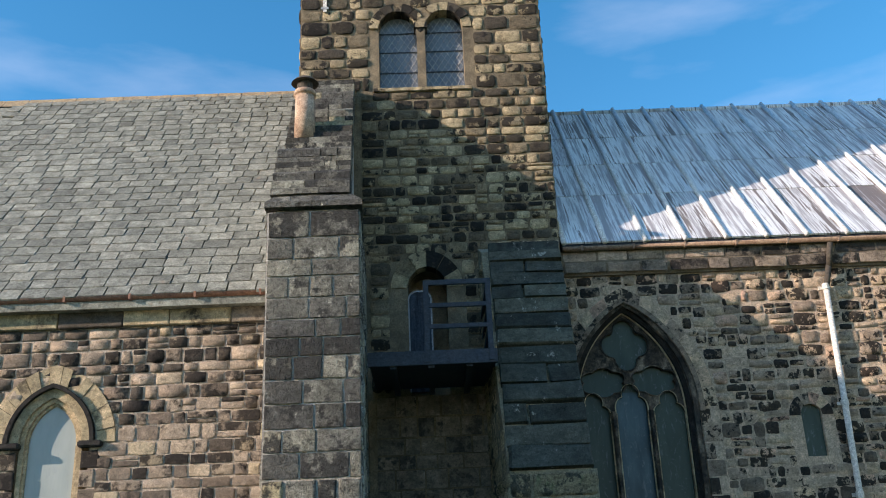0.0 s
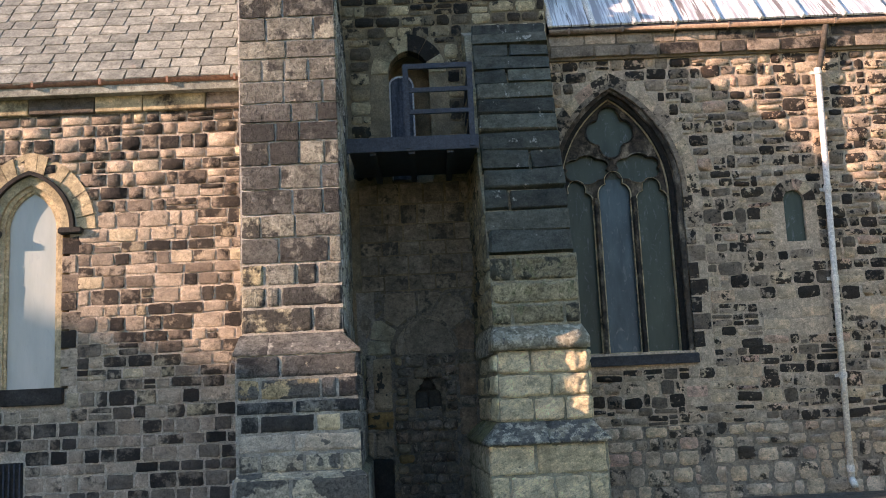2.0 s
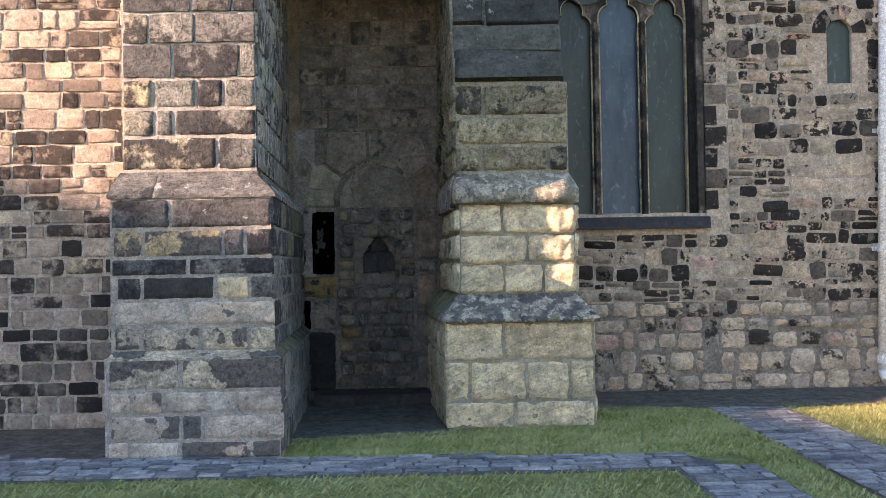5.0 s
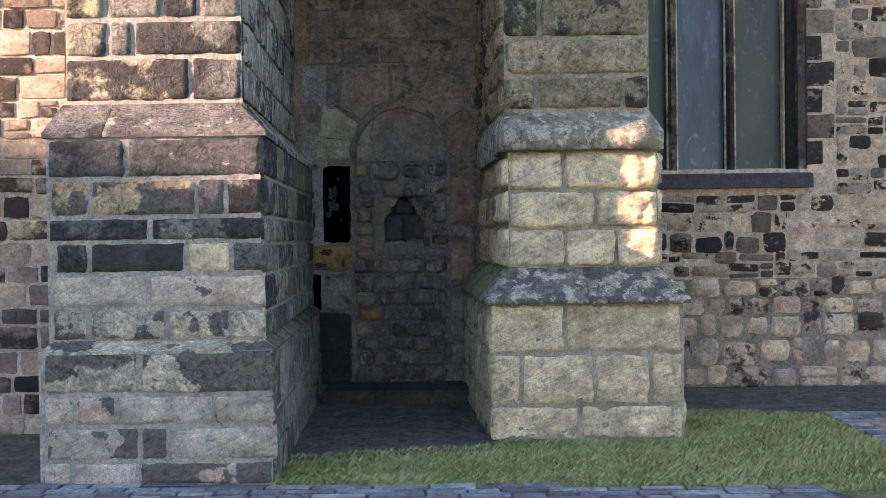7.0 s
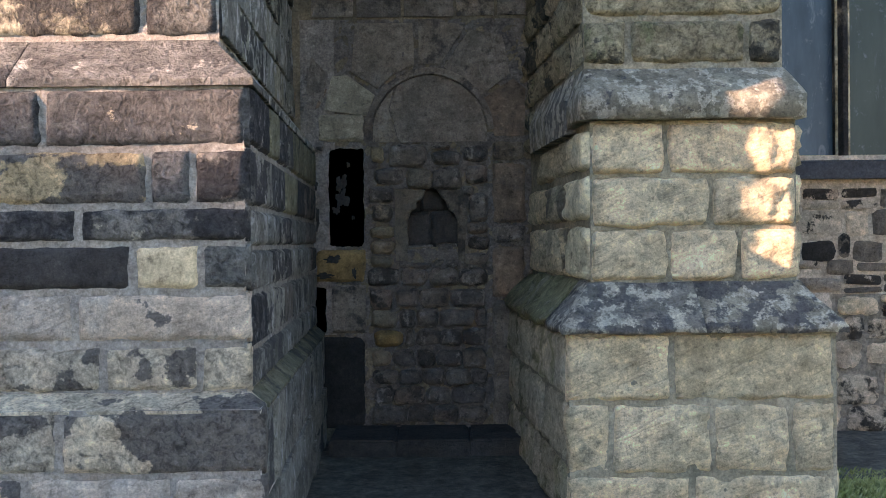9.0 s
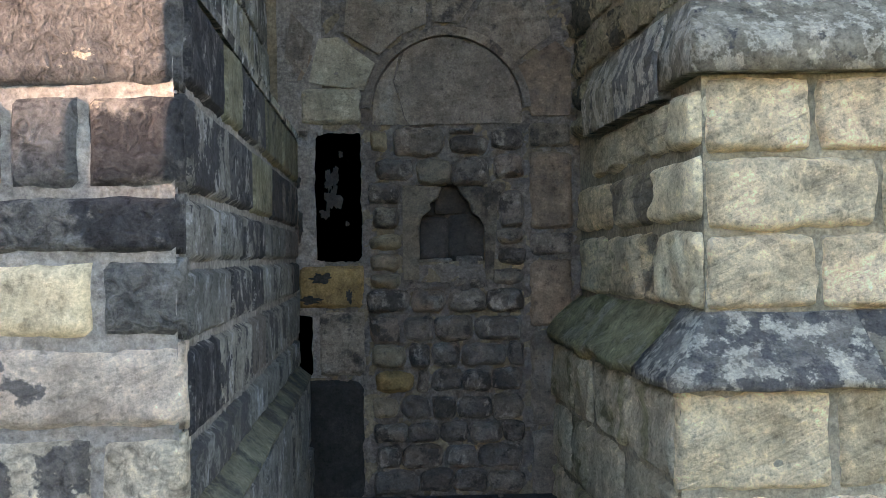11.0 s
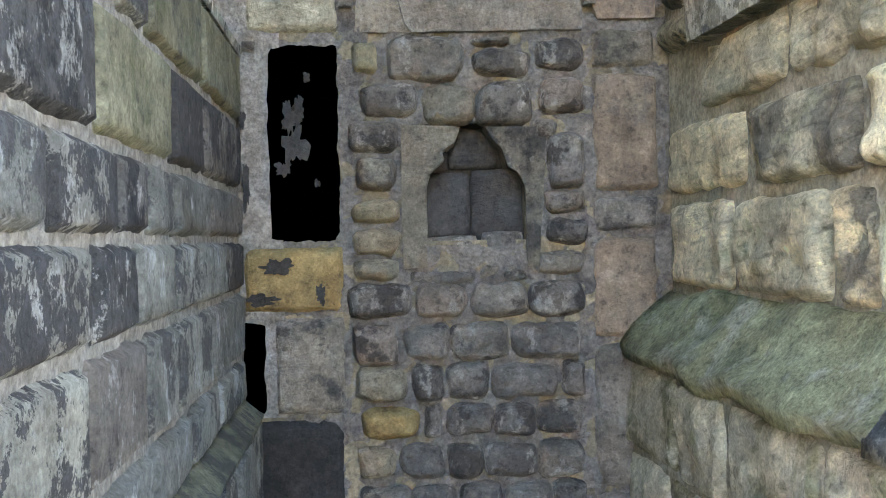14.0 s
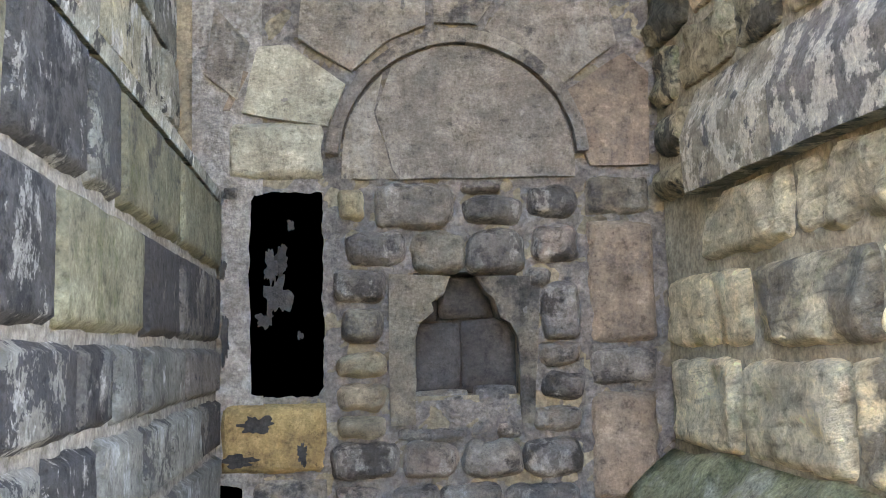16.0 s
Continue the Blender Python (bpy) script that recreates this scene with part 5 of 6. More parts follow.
# wedge stones round the arch head
for o, m in (([(-0.73, 2.455), (-0.41, 2.4), (-0.345, 2.56), (-0.55, 2.715), (-0.67, 2.71)], ARCH_PALE), ([(0.525, 2.245), (0.75, 2.245), (0.76, 2.6), (0.67, 2.68), (0.435, 2.53)], REDDISH),
             ([(0.43, 2.545), (0.65, 2.705), (0.6, 3.0), (0.35, 3.05), (0.15, 2.77), (0.29, 2.665)], NICHE_ASHLAR), ([(-0.53, 2.73), (-0.33, 2.6), (-0.2, 2.72), (-0.05, 2.78), (-0.06, 3.1), (-0.5, 3.1)], NICHE_ASHLAR),
             ([(-0.03, 2.785), (0.13, 2.78), (0.33, 3.08), (-0.03, 3.12)], NICHE_ASHLAR), ([(-0.86, 2.6), (-0.74, 2.5), (-0.69, 2.72), (-0.82, 2.86)], NICHE_ASHLAR)):
    c = np.mean(o, axis=0)
    part("arch_stone", roughen(solid([tuple(c + (np.array(p) - c) * 0.965) for p in o], (), TY - 0.02, TY + 0.05), 0.007, 9, 3), m[0], niche)
part("brick_sliver", roughen(solid([(-0.79, 2.47), (-0.765, 2.47), (-0.70, 2.61), (-0.725, 2.62)], (), TY - 0.018, TY + 0.03), 0.003), REDDISH[0], niche)
doorstep = thing("doorstep", "worn low stone step before the blocked doorway", "step", at=(0.04, 13.7, 0))
for xa, xb in ((-0.66, -0.2), (-0.195, 0.31), (0.315, 0.74)):
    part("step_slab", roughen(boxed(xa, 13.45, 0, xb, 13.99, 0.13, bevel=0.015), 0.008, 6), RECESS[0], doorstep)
lay(tower, face_t, courses(-0.83, 0.88, 3.13, 4.7, (0.2, 0.3), (0.22, 0.45), 51), NICHE_ASHLAR, "ashlar", 0.016, 0.012, 4)

# ---- coursed stones of the setting ----
lay(tower, face_t, courses(-0.9, 0.88, 4.75, 6.9, (0.14, 0.26), (0.18, 0.42), 52, [arch_hole(-0.02, 4.6, 6.38, 0.57, 0.62)], wander=0.01), TOWER_STONE, "rubble", 0.022, 0.014, 5, near=(0, 5.5))
lay(tower, face_t, courses(-1.0, 2.06, 6.9, 9.78, (0.13, 0.22), (0.16, 0.4), 53, wander=0.012, stack=0.08), TOWER_STONE, "rubble", 0.025, 0.014, 6, singles=190, near=(0, 7.5))
lay(tower, face_t, courses(-2.0, 2.04, 9.8, 14.9, (0.16, 0.28), (0.2, 0.5), 54, [arch_hole(TWX - 0.39, 9.6, 11.0, 0.48, 0.5), arch_hole(TWX + 0.39, 9.6, 11.0, 0.48, 0.5)], wander=0.01), TOWER_STONE, "rubble", 0.025, 0.014, 7, singles=110, near=(0, 9.8))
lay(tower, face_ts, courses(0.0, 5.0, 6.5, 14.9, (0.18, 0.3), (0.25, 0.55), 55), TOWER_STONE, "rubble", 0.025, 0.014, 8, singles=0)
lay(tower, face_tl, courses(0.0, 5.0, 6.5, 14.9, (0.18, 0.3), (0.25, 0.55), 56), TOWER_STONE, "rubble", 0.025, 0.014, 9, singles=0)

LEFT_HOLES = [arch_hole(LWX, LWZ, LWS, 0.6, 0.72), rect_hole(LWX - 0.84, LWS, LWX + 0.84, LWS + 0.3), rect_hole(LWX - 0.47, LWZ - 0.22, LWX + 0.47, LWZ), rect_hole(-5.36, 0.45, -4.87, 1.04)]
lay(wall_left, face_l, courses(-7.2, -1.98, 0.0, 1.5, (0.13, 0.205), (0.14, 0.36), 60, LEFT_HOLES, wander=0.006), LEFT_DARK, "squared", 0.016, 0.014, 10, near=(-3, 0.8), singles=130)
lay(wall_left, face_l, courses(-7.2, -1.98, 1.5, 5.4, (0.125, 0.205), (0.14, 0.4), 61, LEFT_HOLES, wander=0.006, stack=0.06), LEFT_STONE, "squared", 0.016, 0.013, 11, near=(-3, 2.0), singles=170)
lay(wall_left, face_l, courses(-11, -7.2, 0.0, 5.4, (0.14, 0.2), (0.18, 0.42), 62), LEFT_STONE, "squared", 0.014, 0.02, 12, singles=0)

PALE_BLOCKS = [(4.9, 2.5, 5.2, 2.66), (5.2, 2.5, 5.52, 2.66), (5.52, 2.5, 5.95, 2.66), (4.95, 2.34, 5.35, 2.5), (5.35, 2.34, 5.95, 2.5), (6.15, 2.4, 6.5, 2.66), (6.5, 2.4, 6.8, 2.66),
               (3.75, 1.42, 4.08, 1.6), (3.88, 0.4, 4.07, 0.86), (4.4, 5.0, 4.75, 5.14)]
right_holes = [arch_hole(RWX, 1.9, RWS, RWA + 0.42, RWH + 0.36), rect_hole(2.0, 1.9, 4.0, 2.12), arch_hole(5.575, 3.62, 4.24, 0.32, 0.32)] + [rect_hole(*c) for c in PALE_BLOCKS]
part("lower_pointing", boxed(1.95, RY - 0.008, -0.05, 8.6, RY + 0.1, 1.05), M_LOW, wall_right)
lay(wall_right, face_r, courses(1.95, 8.6, 0.0, 1.05, (0.14, 0.3), (0.16, 0.42), 63, right_holes, wander=0.03, stack=0.1), RIGHT_LOW, "round", 0.045, 0.006, 13, near=(3.5, 0.5), singles=100)
lay(wall_right, face_r, courses(1.95, 8.6, 1.05, 6.5, (0.1, 0.22), (0.11, 0.4), 64, right_holes, wander=0.03, stack=0.16), RIGHT_STONE, "rubble", 0.024, 0.012, 14, near=(4.5, 2.5), singles=190, tilt=0.06)
lay(wall_right, face_r, PALE_BLOCKS, RIGHT_LOW, "squared", 0.012, 0.016, 18, name="pale_block")
for i in range(9):
    lay(window_right, face_r, [(3.93, 2.13 + i * 0.25, 4.1 + 0.12 * (i % 2), 2.38 + i * 0.25)], RIGHT_STONE, "ashlar", 0.012, 0.01, i, name="jamb_stone")
lay(wall_right, face_r, courses(8.6, 14, 0.0, 6.5, (0.14, 0.24), (0.2, 0.5), 65), RIGHT_STONE, "squared", 0.014, 0.02, 15, singles=0)

# left buttress: front, then the side in the passage, which runs a little askew
SKEW_L, SKEW_R = 0.047, 0.071
WORN = dict(proud=0.026, edge=0.014, corner=0.012, rough=0.009, gap=0.007, wav=0.005, step=0.034)
mortar(butt_l, Face((0, 10.72, 0), (1, 0, 0), (0, 0, 1), (0, -1, 0)), -2.0, -0.6, 0.0, 0.82, M_FRONT, 0.01, 0.008, 0.03)
mortar(butt_l, face_bl, -2.0, -0.675, 0.84, 2.14, M_FRONT, 0.01, 0.008, 0.03)
mortar(butt_l, Face((0, 11.1, 0), (1, 0, 0), (0, 0, 1), (0, -1, 0)), -1.96, -0.83, 2.3, 3.3, M_FRONT, 0.01, 0.008, 0.04)
fp = Face((0, 10.72, 0), (1, 0, 0), (0, 0, 1), (0, -1, 0))
hewn(butt_l, fp, rows_of([((0.0, 0.15), (-2.0, -1.82, -1.42, -0.59)), ((0.15, 0.365), (-1.98, -1.4, -1.23, -0.575)), ((0.365, 0.555), (-1.99, -1.8, -1.54, -0.95, -0.575))]), PALE_ASHLAR[0], **WORN)
hewn(butt_l, fp, rows_of([((0.555, 0.82), (-1.99, -1.4, -0.575))]), SOOTED_PALE[0], **WORN)
hewn(butt_l, face_bl, rows_of([((0.865, 1.07), (-1.98, -1.75, -1.27, -0.87, -0.655))]), SOOTED_PALE[0], **WORN)
hewn(butt_l, face_bl, rows_of([((1.07, 1.285), (-1.98, -1.38, -0.655))]), PALE_ASHLAR[0], **WORN)
hewn(butt_l, face_bl, rows_of([((1.485, 1.635), (-2.0, -1.36, -0.655)), ((1.635, 1.875), (-1.07, -0.89, -0.655)), ((1.875, 2.13), (-2.0, -1.5, -0.655))]), DARK_ASHLAR[0], **WORN)
hewn(butt_l, face_bl, [(-1.96, 1.285, -1.74, 1.485), (-0.86, 1.285, -0.655, 1.485)], GREY_ASHLAR[0], **WORN)
hewn(butt_l, face_bl, [(-1.98, 1.635, -1.73, 1.875), (-1.73, 1.635, -1.07, 1.875)], SOOTED_OCHRE[0], **WORN)
hewn(butt_l, face_bl, [(-1.74, 1.285, -1.14, 1.485)], BLACK[0], **WORN)
hewn(butt_l, face_bl, [(-1.14, 1.285, -0.86, 1.485)], CREAM[0], **WORN)
fu = Face((0, 11.1, 0), (1, 0, 0), (0, 0, 1), (0, -1, 0))
hewn(butt_l, fu, rows_of([((2.38, 2.67), (-1.97, -1.16, -0.82)), ((2.67, 2.91), (-1.97, -1.68, -1.53, -0.82)), ((2.91, 3.17), (-1.97, -1.7, -1.33, -1.1, -0.82))]), GREY_ASHLAR[0], **WORN)
lay(butt_l, fu, courses(-1.96, -0.82, 3.17, 6.45, (0.22, 0.31), (0.22, 0.62), 74), GREY_ASHLAR, "worn", 0.022, 0.014, 75)


def side_l(x, y0):
    return Face((x, y0, 0), (-SKEW_L, 1, 0), (0, 0, 1), (1, SKEW_L, 0))


lay(butt_l, side_l(-0.6, 10.72), courses(0, 3.26, 0.0, 0.815, (0.2, 0.28), (0.3, 0.6), 76), (SIDE_PALE, SIDE_PALE), "worn", 0.022, 0.014, 77)
fs = side_l(-0.668, 10.85)
mortar(butt_l, fs, 0.0, 3.14, 0.84, 2.14, M_SIDE, 0.003, 0.007, 0.022)
SIDE = dict(proud=0.024, edge=0.009, corner=0.008, rough=0.0055, gap=0.007, wav=0.004, step=0.026, butt=0.016)
TA, TB, TC, TD, TE, TF = (1.885, 2.14), (1.635, 1.88), (1.462, 1.63), (1.275, 1.458), (1.04, 1.27), (0.87, 1.035)
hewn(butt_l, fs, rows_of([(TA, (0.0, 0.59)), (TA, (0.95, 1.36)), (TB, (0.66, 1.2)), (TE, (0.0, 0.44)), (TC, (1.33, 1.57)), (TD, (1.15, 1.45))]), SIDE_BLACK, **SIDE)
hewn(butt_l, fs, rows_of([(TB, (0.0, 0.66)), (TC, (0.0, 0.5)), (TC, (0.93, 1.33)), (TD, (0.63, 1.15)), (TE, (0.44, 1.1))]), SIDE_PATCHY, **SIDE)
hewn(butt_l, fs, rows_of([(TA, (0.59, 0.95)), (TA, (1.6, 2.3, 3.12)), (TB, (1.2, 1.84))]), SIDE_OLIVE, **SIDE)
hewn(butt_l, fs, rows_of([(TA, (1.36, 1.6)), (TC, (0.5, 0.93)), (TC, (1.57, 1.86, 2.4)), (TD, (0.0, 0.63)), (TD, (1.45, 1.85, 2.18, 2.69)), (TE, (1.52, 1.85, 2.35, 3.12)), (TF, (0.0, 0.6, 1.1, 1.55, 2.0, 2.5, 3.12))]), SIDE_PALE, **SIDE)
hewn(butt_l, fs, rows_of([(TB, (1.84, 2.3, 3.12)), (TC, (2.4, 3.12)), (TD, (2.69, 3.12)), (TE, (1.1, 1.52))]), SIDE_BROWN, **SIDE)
lay(butt_l, side_l(-0.83, 11.1), courses(0, 2.88, 2.38, 6.45, (0.22, 0.31), (0.25, 0.6), 80), SIDE_ASHLAR, "worn", 0.022, 0.016, 81)
lay(butt_l, Face((-1.96, 14, 0), (0, -1, 0), (0, 0, 1), (-1, 0, 0)), courses(1.7, 2.88, 0.0, 6.45, (0.22, 0.31), (0.25, 0.6), 82), GREY_ASHLAR, "worn", 0.022, 0.016, 83, singles=20)

# right buttress
BULGED = dict(proud=0.052, edge=0.032, corner=0.1, rough=0.026, gap=0.012, wav=0.012, step=0.022)
for y, x0, x1, z0, z1 in ((11.895, 0.785, 2.15, 0.0, 0.99), (12.075, 0.945, 2.03, 1.2, 2.12), (12.17, 0.93, 1.99, 2.38, 3.29)):
    mortar(butt_r, Face((0, y, 0), (1, 0, 0), (0, 0, 1), (0, -1, 0)), x0, x1, z0, z1, M_BUFF, 0.002, 0.008, 0.03)
fp = Face((0, 11.895, 0), (1, 0, 0), (0, 0, 1), (0, -1, 0))
hewn(butt_r, fp, rows_of([((0.0, 0.255), (0.765, 1.42, 2.175)), ((0.255, 0.63), (0.765, 1.0, 1.53, 1.94, 2.175)), ((0.63, 0.995), (0.765, 1.32, 2.175))]), BUFF_ASHLAR[0], **dict(BULGED, proud=0.03, edge=0.03, corner=0.03))
fp = Face((0, 12.075, 0), (1, 0, 0), (0, 0, 1), (0, -1, 0))
hewn(butt_r, fp, rows_of([((1.25, 1.54), (0.925, 1.35, 1.73, 2.055)), ((1.54, 1.82), (0.925, 1.58, 2.05)), ((1.82, 2.115), (0.93, 1.34, 2.055))]), BUFF_ASHLAR[0], **BULGED)
fp = Face((0, 12.17, 0), (1, 0, 0), (0, 0, 1), (0, -1, 0))
hewn(butt_r, fp, rows_of([((2.43, 2.69), (0.905, 1.16, 1.81, 2.01)), ((2.69, 2.97), (0.905, 2.01)), ((2.97, 3.28), (0.905, 1.18, 2.01))]), UPPER_BUFF[0], **BULGED)


def side_r(x, y0):
    """The side in the passage, measured from the tower outwards."""
    return Face((x - (14 - y0) * SKEW_R, 14, 0), (SKEW_R, -1, 0), (0, 0, 1), (-1, -SKEW_R, 0))


fs = side_r(0.785, 11.89)
mortar(butt_r, fs, 0.0, 2.1, 0.0, 0.99, M_BUFF, 0.002, 0.006, 0.04)
hewn(butt_r, fs, courses(0, 2.11, 0.0, 0.985, (0.3, 0.37), (0.35, 0.7), 87), STREAKED[0], **dict(BULGED, proud=0.024, edge=0.03))
fs = side_r(0.95, 12.07)
BUTTED = dict(BULGED, butt=0.018)
mortar(butt_r, fs, 0.0, 1.92, 1.2, 2.12, M_BUFF, 0.0, 0.008, 0.03)
hewn(butt_r, fs, rows_of([((1.25, 1.568), (0.03, 0.62, 1.23)), ((1.575, 1.84), (0.05, 0.72, 1.37)), ((1.85, 2.085), (0.36, 1.0))]), BUFF_MOSS[0], **BUTTED)
hewn(butt_r, fs, rows_of([((1.85, 2.085), (1.0, 1.6)), ((1.25, 1.568), (1.23, 1.44))]), BUFF_MOSS[0], **dict(BUTTED, rough=0.045))
# outer stones take the buff with the outside light in its colour
hewn(butt_r, fs, rows_of([((1.25, 1.568), (1.44, 1.955)), ((1.575, 1.84), (1.37, 1.955)), ((1.85, 2.085), (1.6, 1.955))]), BUFF_LIT[0], **BUTTED)
lay(butt_r, side_r(0.925, 12.17), courses(0, 1.85, 2.43, 3.3, (0.22, 0.3), (0.22, 0.5), 91), UPPER_BUFF, "hewn", 0.04, 0.016, 92)
# rough blocks behind the coping slabs, in the corner by the tower
hewn(butt_r, side_r(0.93, 12.17), [(0.03, 2.1, 0.35, 2.24), (0.04, 2.24, 0.36, 2.42)], UPPER_BUFF[0], **dict(BULGED, proud=0.07, corner=0.3, edge=0.06))
side = [(a, b, c, d) for a, b, c, d in courses(0, 1.85, 3.3, 6.6, (0.22, 0.32), (0.22, 0.5), 93) if (a + c) / 2 < 1.75 - (d - 3.3) * 0.405]
lay(butt_r, side_r(0.93, 12.17), side, UPPER_BUFF, "hewn", 0.03, 0.016, 94)
lay(butt_r, Face((2.055, 12.07, 0), (0, 1, 0), (0, 0, 1), (1, 0, 0)), courses(0, 1.92, 1.25, 2.12, (0.27, 0.31), (0.22, 0.5), 95), BUFF_ASHLAR, "hewn", 0.03, 0.016, 96, singles=0)
lay(butt_r, Face((2.175, 11.89, 0), (0, 1, 0), (0, 0, 1), (1, 0, 0)), courses(0, 2.1, 0.0, 0.99, (0.3, 0.37), (0.35, 0.7), 97), BUFF_ASHLAR, "hewn", 0.025, 0.014, 98, singles=0)

for b, y0, lean in ((butt_l, 10.85, SKEW_L), (butt_r, 12.05, SKEW_R)):
    shear = Matrix(((1, -lean, 0, lean * y0), (0, 1, 0, 0), (0, 0, 1, 0), (0, 0, 0, 1)))
    for o in b.children:
        if not o.name.startswith(("stone.", "stone_pointing", "weathering_slab", "stonework")) and o.name != "stone":
            o.data.transform(shear)

# slates of the left roof
rf2, rl2 = roof_face(0, LE, LR)
tilted = Face(rf2.o + rf2.n * 0.012, rf2.u, rf2.v + rf2.n * -0.05, rf2.n + rf2.v * 0.05)
cells, rng = [], random.Random(44)
n = 31
for i in range(n):
    v0 = i * rl2 / n
    x = -7.9 + rng.uniform(0, 0.3)
    while x < -1.95:
        w = rng.uniform(0.24, 0.36) * (1.12 - 0.3 * i / n)
        cells.append((x, v0 - 0.03, min(x + w, -1.92), v0 + rl2 / n + 0.02))
        x += w
rng.shuffle(cells)
cells.sort(key=lambda c: abs(c[0] + 3.5) + c[1] * 0.5)
verts, faces = [], []
SLATES = []
for k in range(4):
    co = [(-0.5, 0, 0), (0.5, 0, 0), (0.5, 0, 1), (-0.5, 0, 1)]
    bm = box(bmesh.new(), -0.5, -1, -0.5, 0.5, 1, 0.5)
    r4 = random.Random(k)
    for v in bm.verts:
        v.co.x += r4.uniform(-0.025, 0.025)
        v.co.z += r4.uniform(-0.05, 0.05)
    SLATES.append(mesh_of("slate", bm, SLATE[0]))
    SLATES.append(SLATES[-1].copy())
    SLATES[-1].materials[0] = SLATE[1]
rng = random.Random(45)
jv, jf = [], []
for i, (u0, v0, u1, v1) in enumerate(cells):
    k = rng.randrange(4)
    lift = 0.016 + rng.uniform(-0.003, 0.004)
    c = rf2.o + rf2.u * ((u0 + u1) / 2) + rf2.v * ((v0 + v1) / 2) + rf2.n * lift
    rot = Matrix((rf2.u, -rf2.n, rf2.v)).transposed().to_4x4() @ Matrix.Rotation(radians(-3.2), 4, "X") @ Matrix.Rotation(rng.uniform(-0.012, 0.012), 4, "Y")
    m = Matrix.Translation(c) @ rot @ Matrix.Diagonal((u1 - u0 - 0.02, 0.016, v1 - v0 + 0.05, 1))
    if i < 300:
        ob = new("slate", SLATES[2 * k])
        ob.matrix_basis, ob.parent = m, roof_left
    else:
        me = SLATES[2 * k + 1]
        base = len(jv)
        jv.extend(tuple(m @ v.co) for v in me.vertices)
        jf.extend(tuple(base + q for q in p.vertices) for p in me.polygons)
me = bpy.data.meshes.new("slates")
me.from_pydata(jv, [], jf)
me.materials.append(SLATE[1])
tagged(new("slating", me), kind="stuff").parent = roof_left

# setts of the paths
up = Face((0, 0, 0.014), (1, 0, 0), (0, 1, 0), (0, 0, 1))
main = [c for c in courses(-6.0, 2.62, 9.96, 11.0, (0.08, 0.13), (0.16, 0.36), 101, wander=0.006)
        if (c[1] + c[3]) / 2 < 10.62 - 0.05 * (c[0] + 0.6) + (0.4 * (-2.1 - c[0]) / 4 if c[0] < -2.1 else 0) and (c[0] + c[2]) / 2 < 2.6]
arm = courses(2.44, 3.04, 7.6, 9.95, (0.09, 0.13), (0.14, 0.28), 102)
lay(path_bed, up, main + arm, SETT, "flat", 0.012, 0.014, 103, near=(0, 10.3), name="sett", vary=0.5, tilt=0.03)
lay(path_arm, up, courses(3.5, 4.26, 7.6, 12.75, (0.09, 0.13), (0.14, 0.3), 104), SETT, "flat", 0.012, 0.014, 105, near=(3.9, 12), name="sett", vary=0.5, tilt=0.03)


# grass blades on the lawn
def blade_mat():
    k = Net("grass_blade", 0.8)
    col = k.ramp(k.rnd(True), [(0.0, (0.11, 0.14, 0.03)), (0.4, (0.2, 0.22, 0.055)), (0.7, (0.29, 0.29, 0.1)), (1.0, (0.43, 0.39, 0.18))])
    patchy = k.noise(k.pos(), 1.6, 4.0, 0.6)
    col = k.mix(k.ramp(patchy, [(0.42, 0.0), (0.68, 0.75)]), col, (0.42, 0.39, 0.17))
    return k.finish(col)


rng = np.random.default_rng(7)
gv, gf = [], []


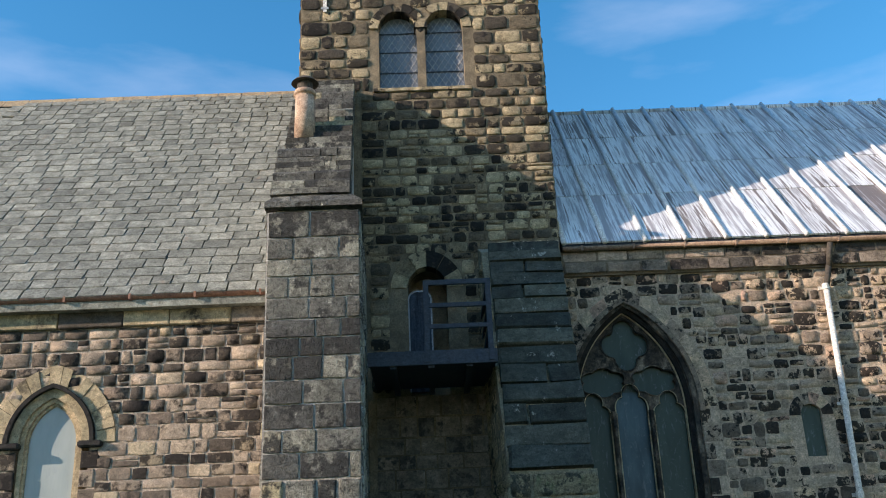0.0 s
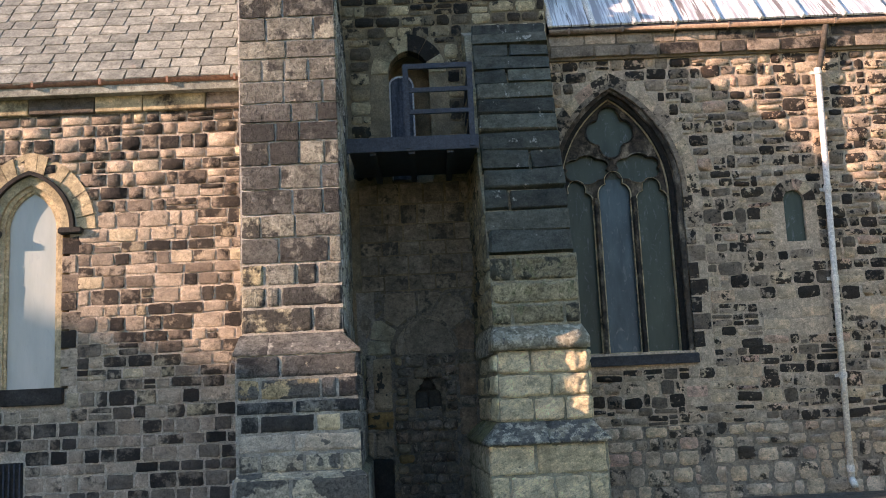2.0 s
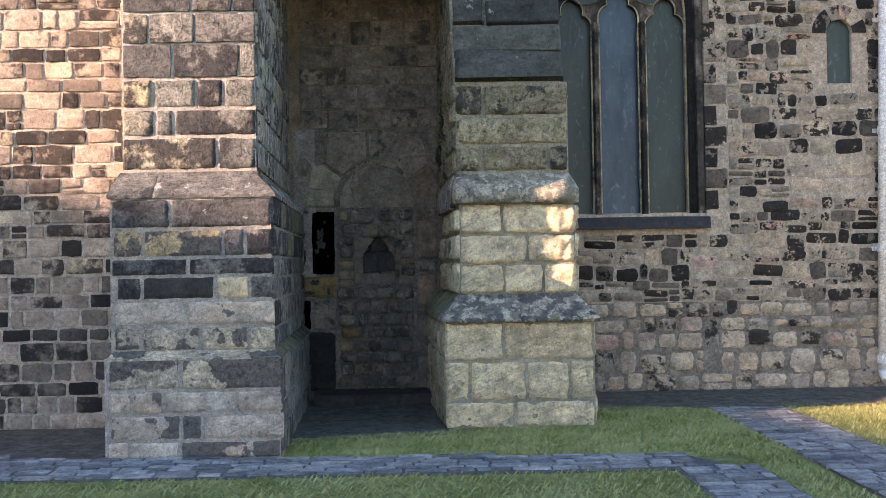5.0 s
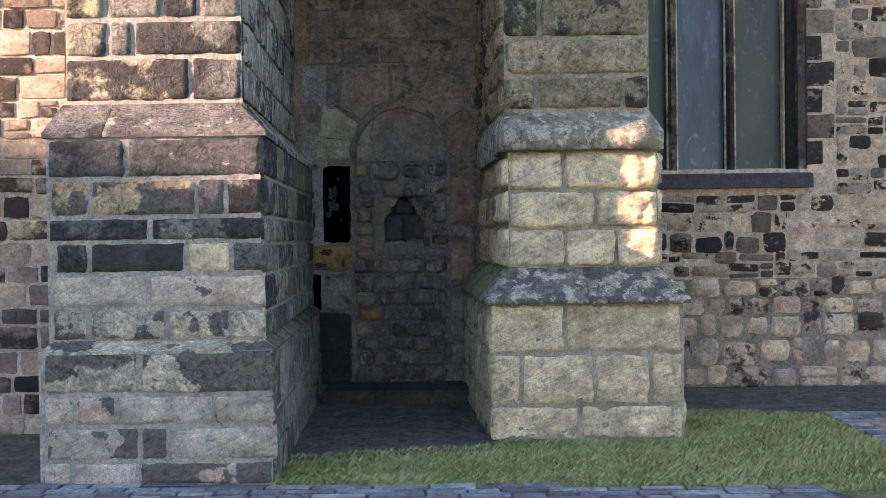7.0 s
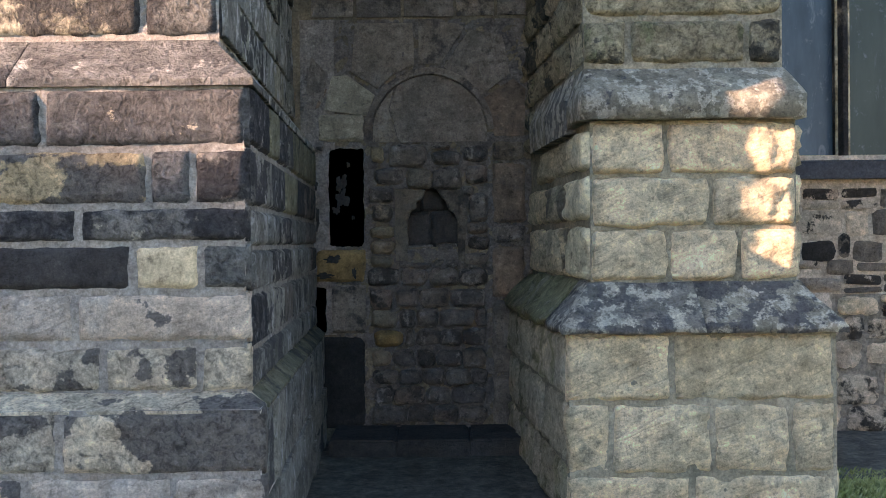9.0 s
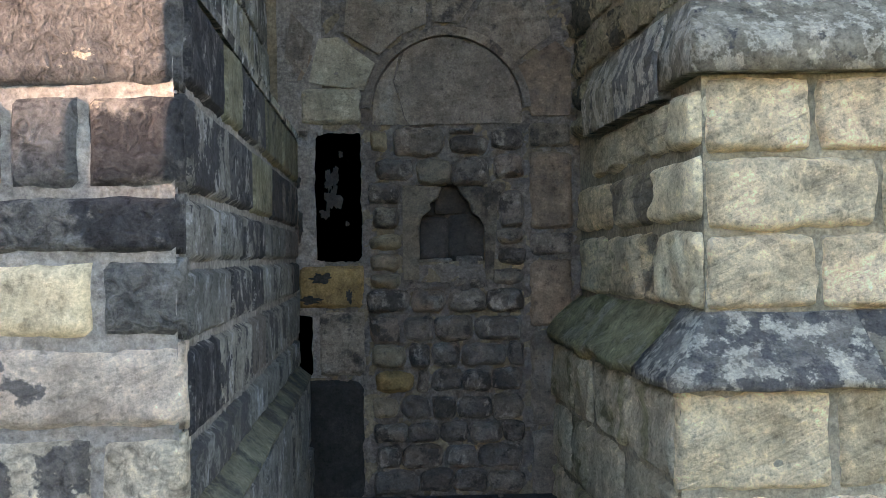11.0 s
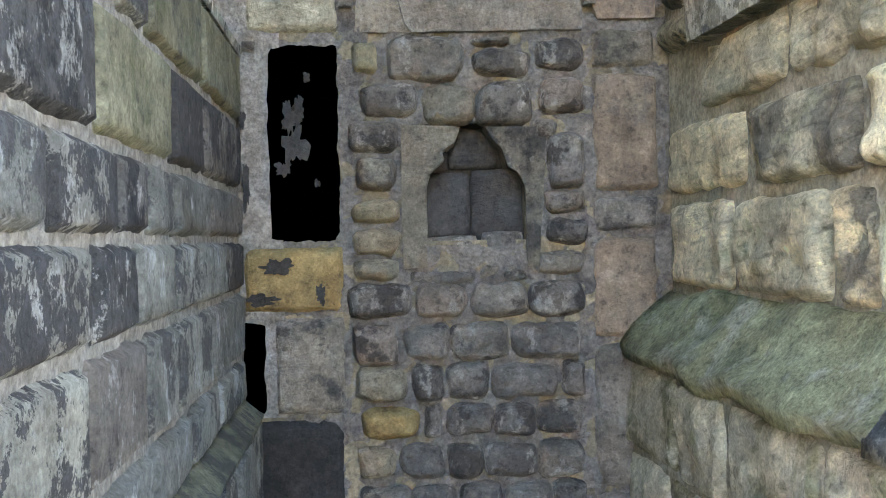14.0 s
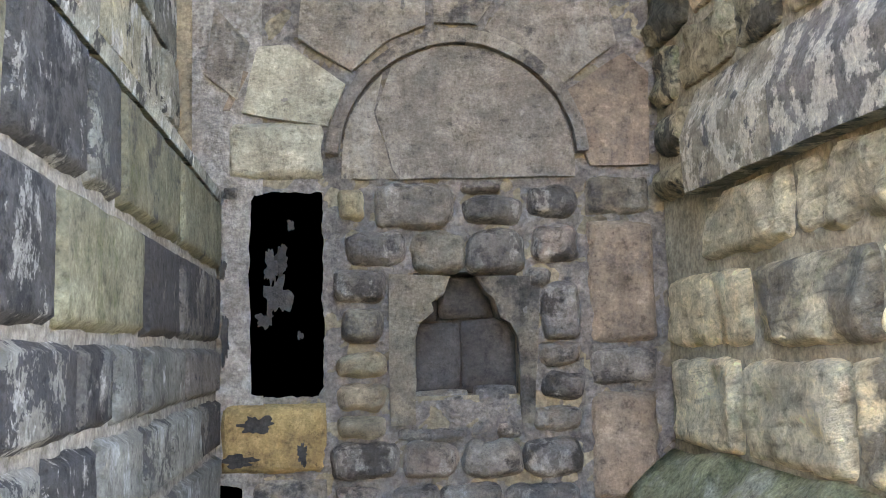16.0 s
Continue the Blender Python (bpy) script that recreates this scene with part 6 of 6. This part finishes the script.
def blades(count, x0, x1, y0, y1, keep):
    for _ in range(count):
        x, y = rng.uniform(x0, x1), rng.uniform(y0, y1)
        if not keep(x, y):
            continue
        h, a, ln = rng.uniform(0.012, 0.04), rng.uniform(0, 6.28), rng.uniform(-0.02, 0.02)
        w = rng.uniform(0.002, 0.0045)
        dx, dy = math.cos(a) * w, math.sin(a) * w
        b = len(gv)
        gv.extend([(x - dx, y - dy, 0), (x + dx, y + dy, 0), (x + ln + dx * 0.5, y + ln, h * 0.65), (x + ln * 2.2, y + ln * 1.5, h)])
        gf.extend([(b, b + 1, b + 2), (b, b + 2, b + 3)])


def on_lawn(x, y):
    if y < 10.55 - 0.05 * (x + 0.6) and x < 3.2:
        return False
    if x > 3.5 and x < 4.27:
        return False
    if 0.73 < x < 2.2 and y > 11.85:
        return False
    return y < (11.45 + 0.2 * (x + 0.6) if x < 0.8 else 12.85 + 0.12 * math.sin(3 * x))


blades(42000, -0.62, 3.55, 10.4, 12.95, on_lawn)
blades(9000, 4.25, 7.5, 10.5, 12.95, lambda x, y: True)
blades(9000, -3.5, 2.42, 8.9, 9.92, lambda x, y: True)
blades(2500, 3.05, 3.45, 8.0, 10.4, lambda x, y: True)
me = bpy.data.meshes.new("grass")
me.from_pydata(gv, [], gf)
me.materials.append(blade_mat())
tagged(new("grass", me), "short patchy green and straw-coloured grass", "grass", kind="stuff")


# unseen building-shaped block, added to keep the low sun off the lower walls
house = thing("house", "unseen building-shaped block added to shade the foot of the walls", "house", at=(-36, -1, 0))
hx, hy = Vector((math.sin(radians(SUN_AZ)), math.cos(radians(SUN_AZ)), 0)), Vector((math.cos(radians(SUN_AZ)), -math.sin(radians(SUN_AZ)), 0))


def shade_block_part(name, profile, length, mat):
    bm = solid(profile, (), -length / 2, length / 2, "y")
    bm.transform(Matrix((hx, hy, (0, 0, 1))).transposed().to_4x4())
    bmesh.ops.translate(bm, verts=bm.verts, vec=(-36, -1, 0))
    part(name, bm, mat, house)


shade_block_part("wall", [(-9.0, -0.1), (0.0, -0.1), (0.0, 9.0), (-9.0, 9.0)], 44, M_LEFT)
shade_block_part("roof", [(-9.4, 9.0), (0.4, 9.0), (-4.5, 15.9)], 44.6, SLATE[1])
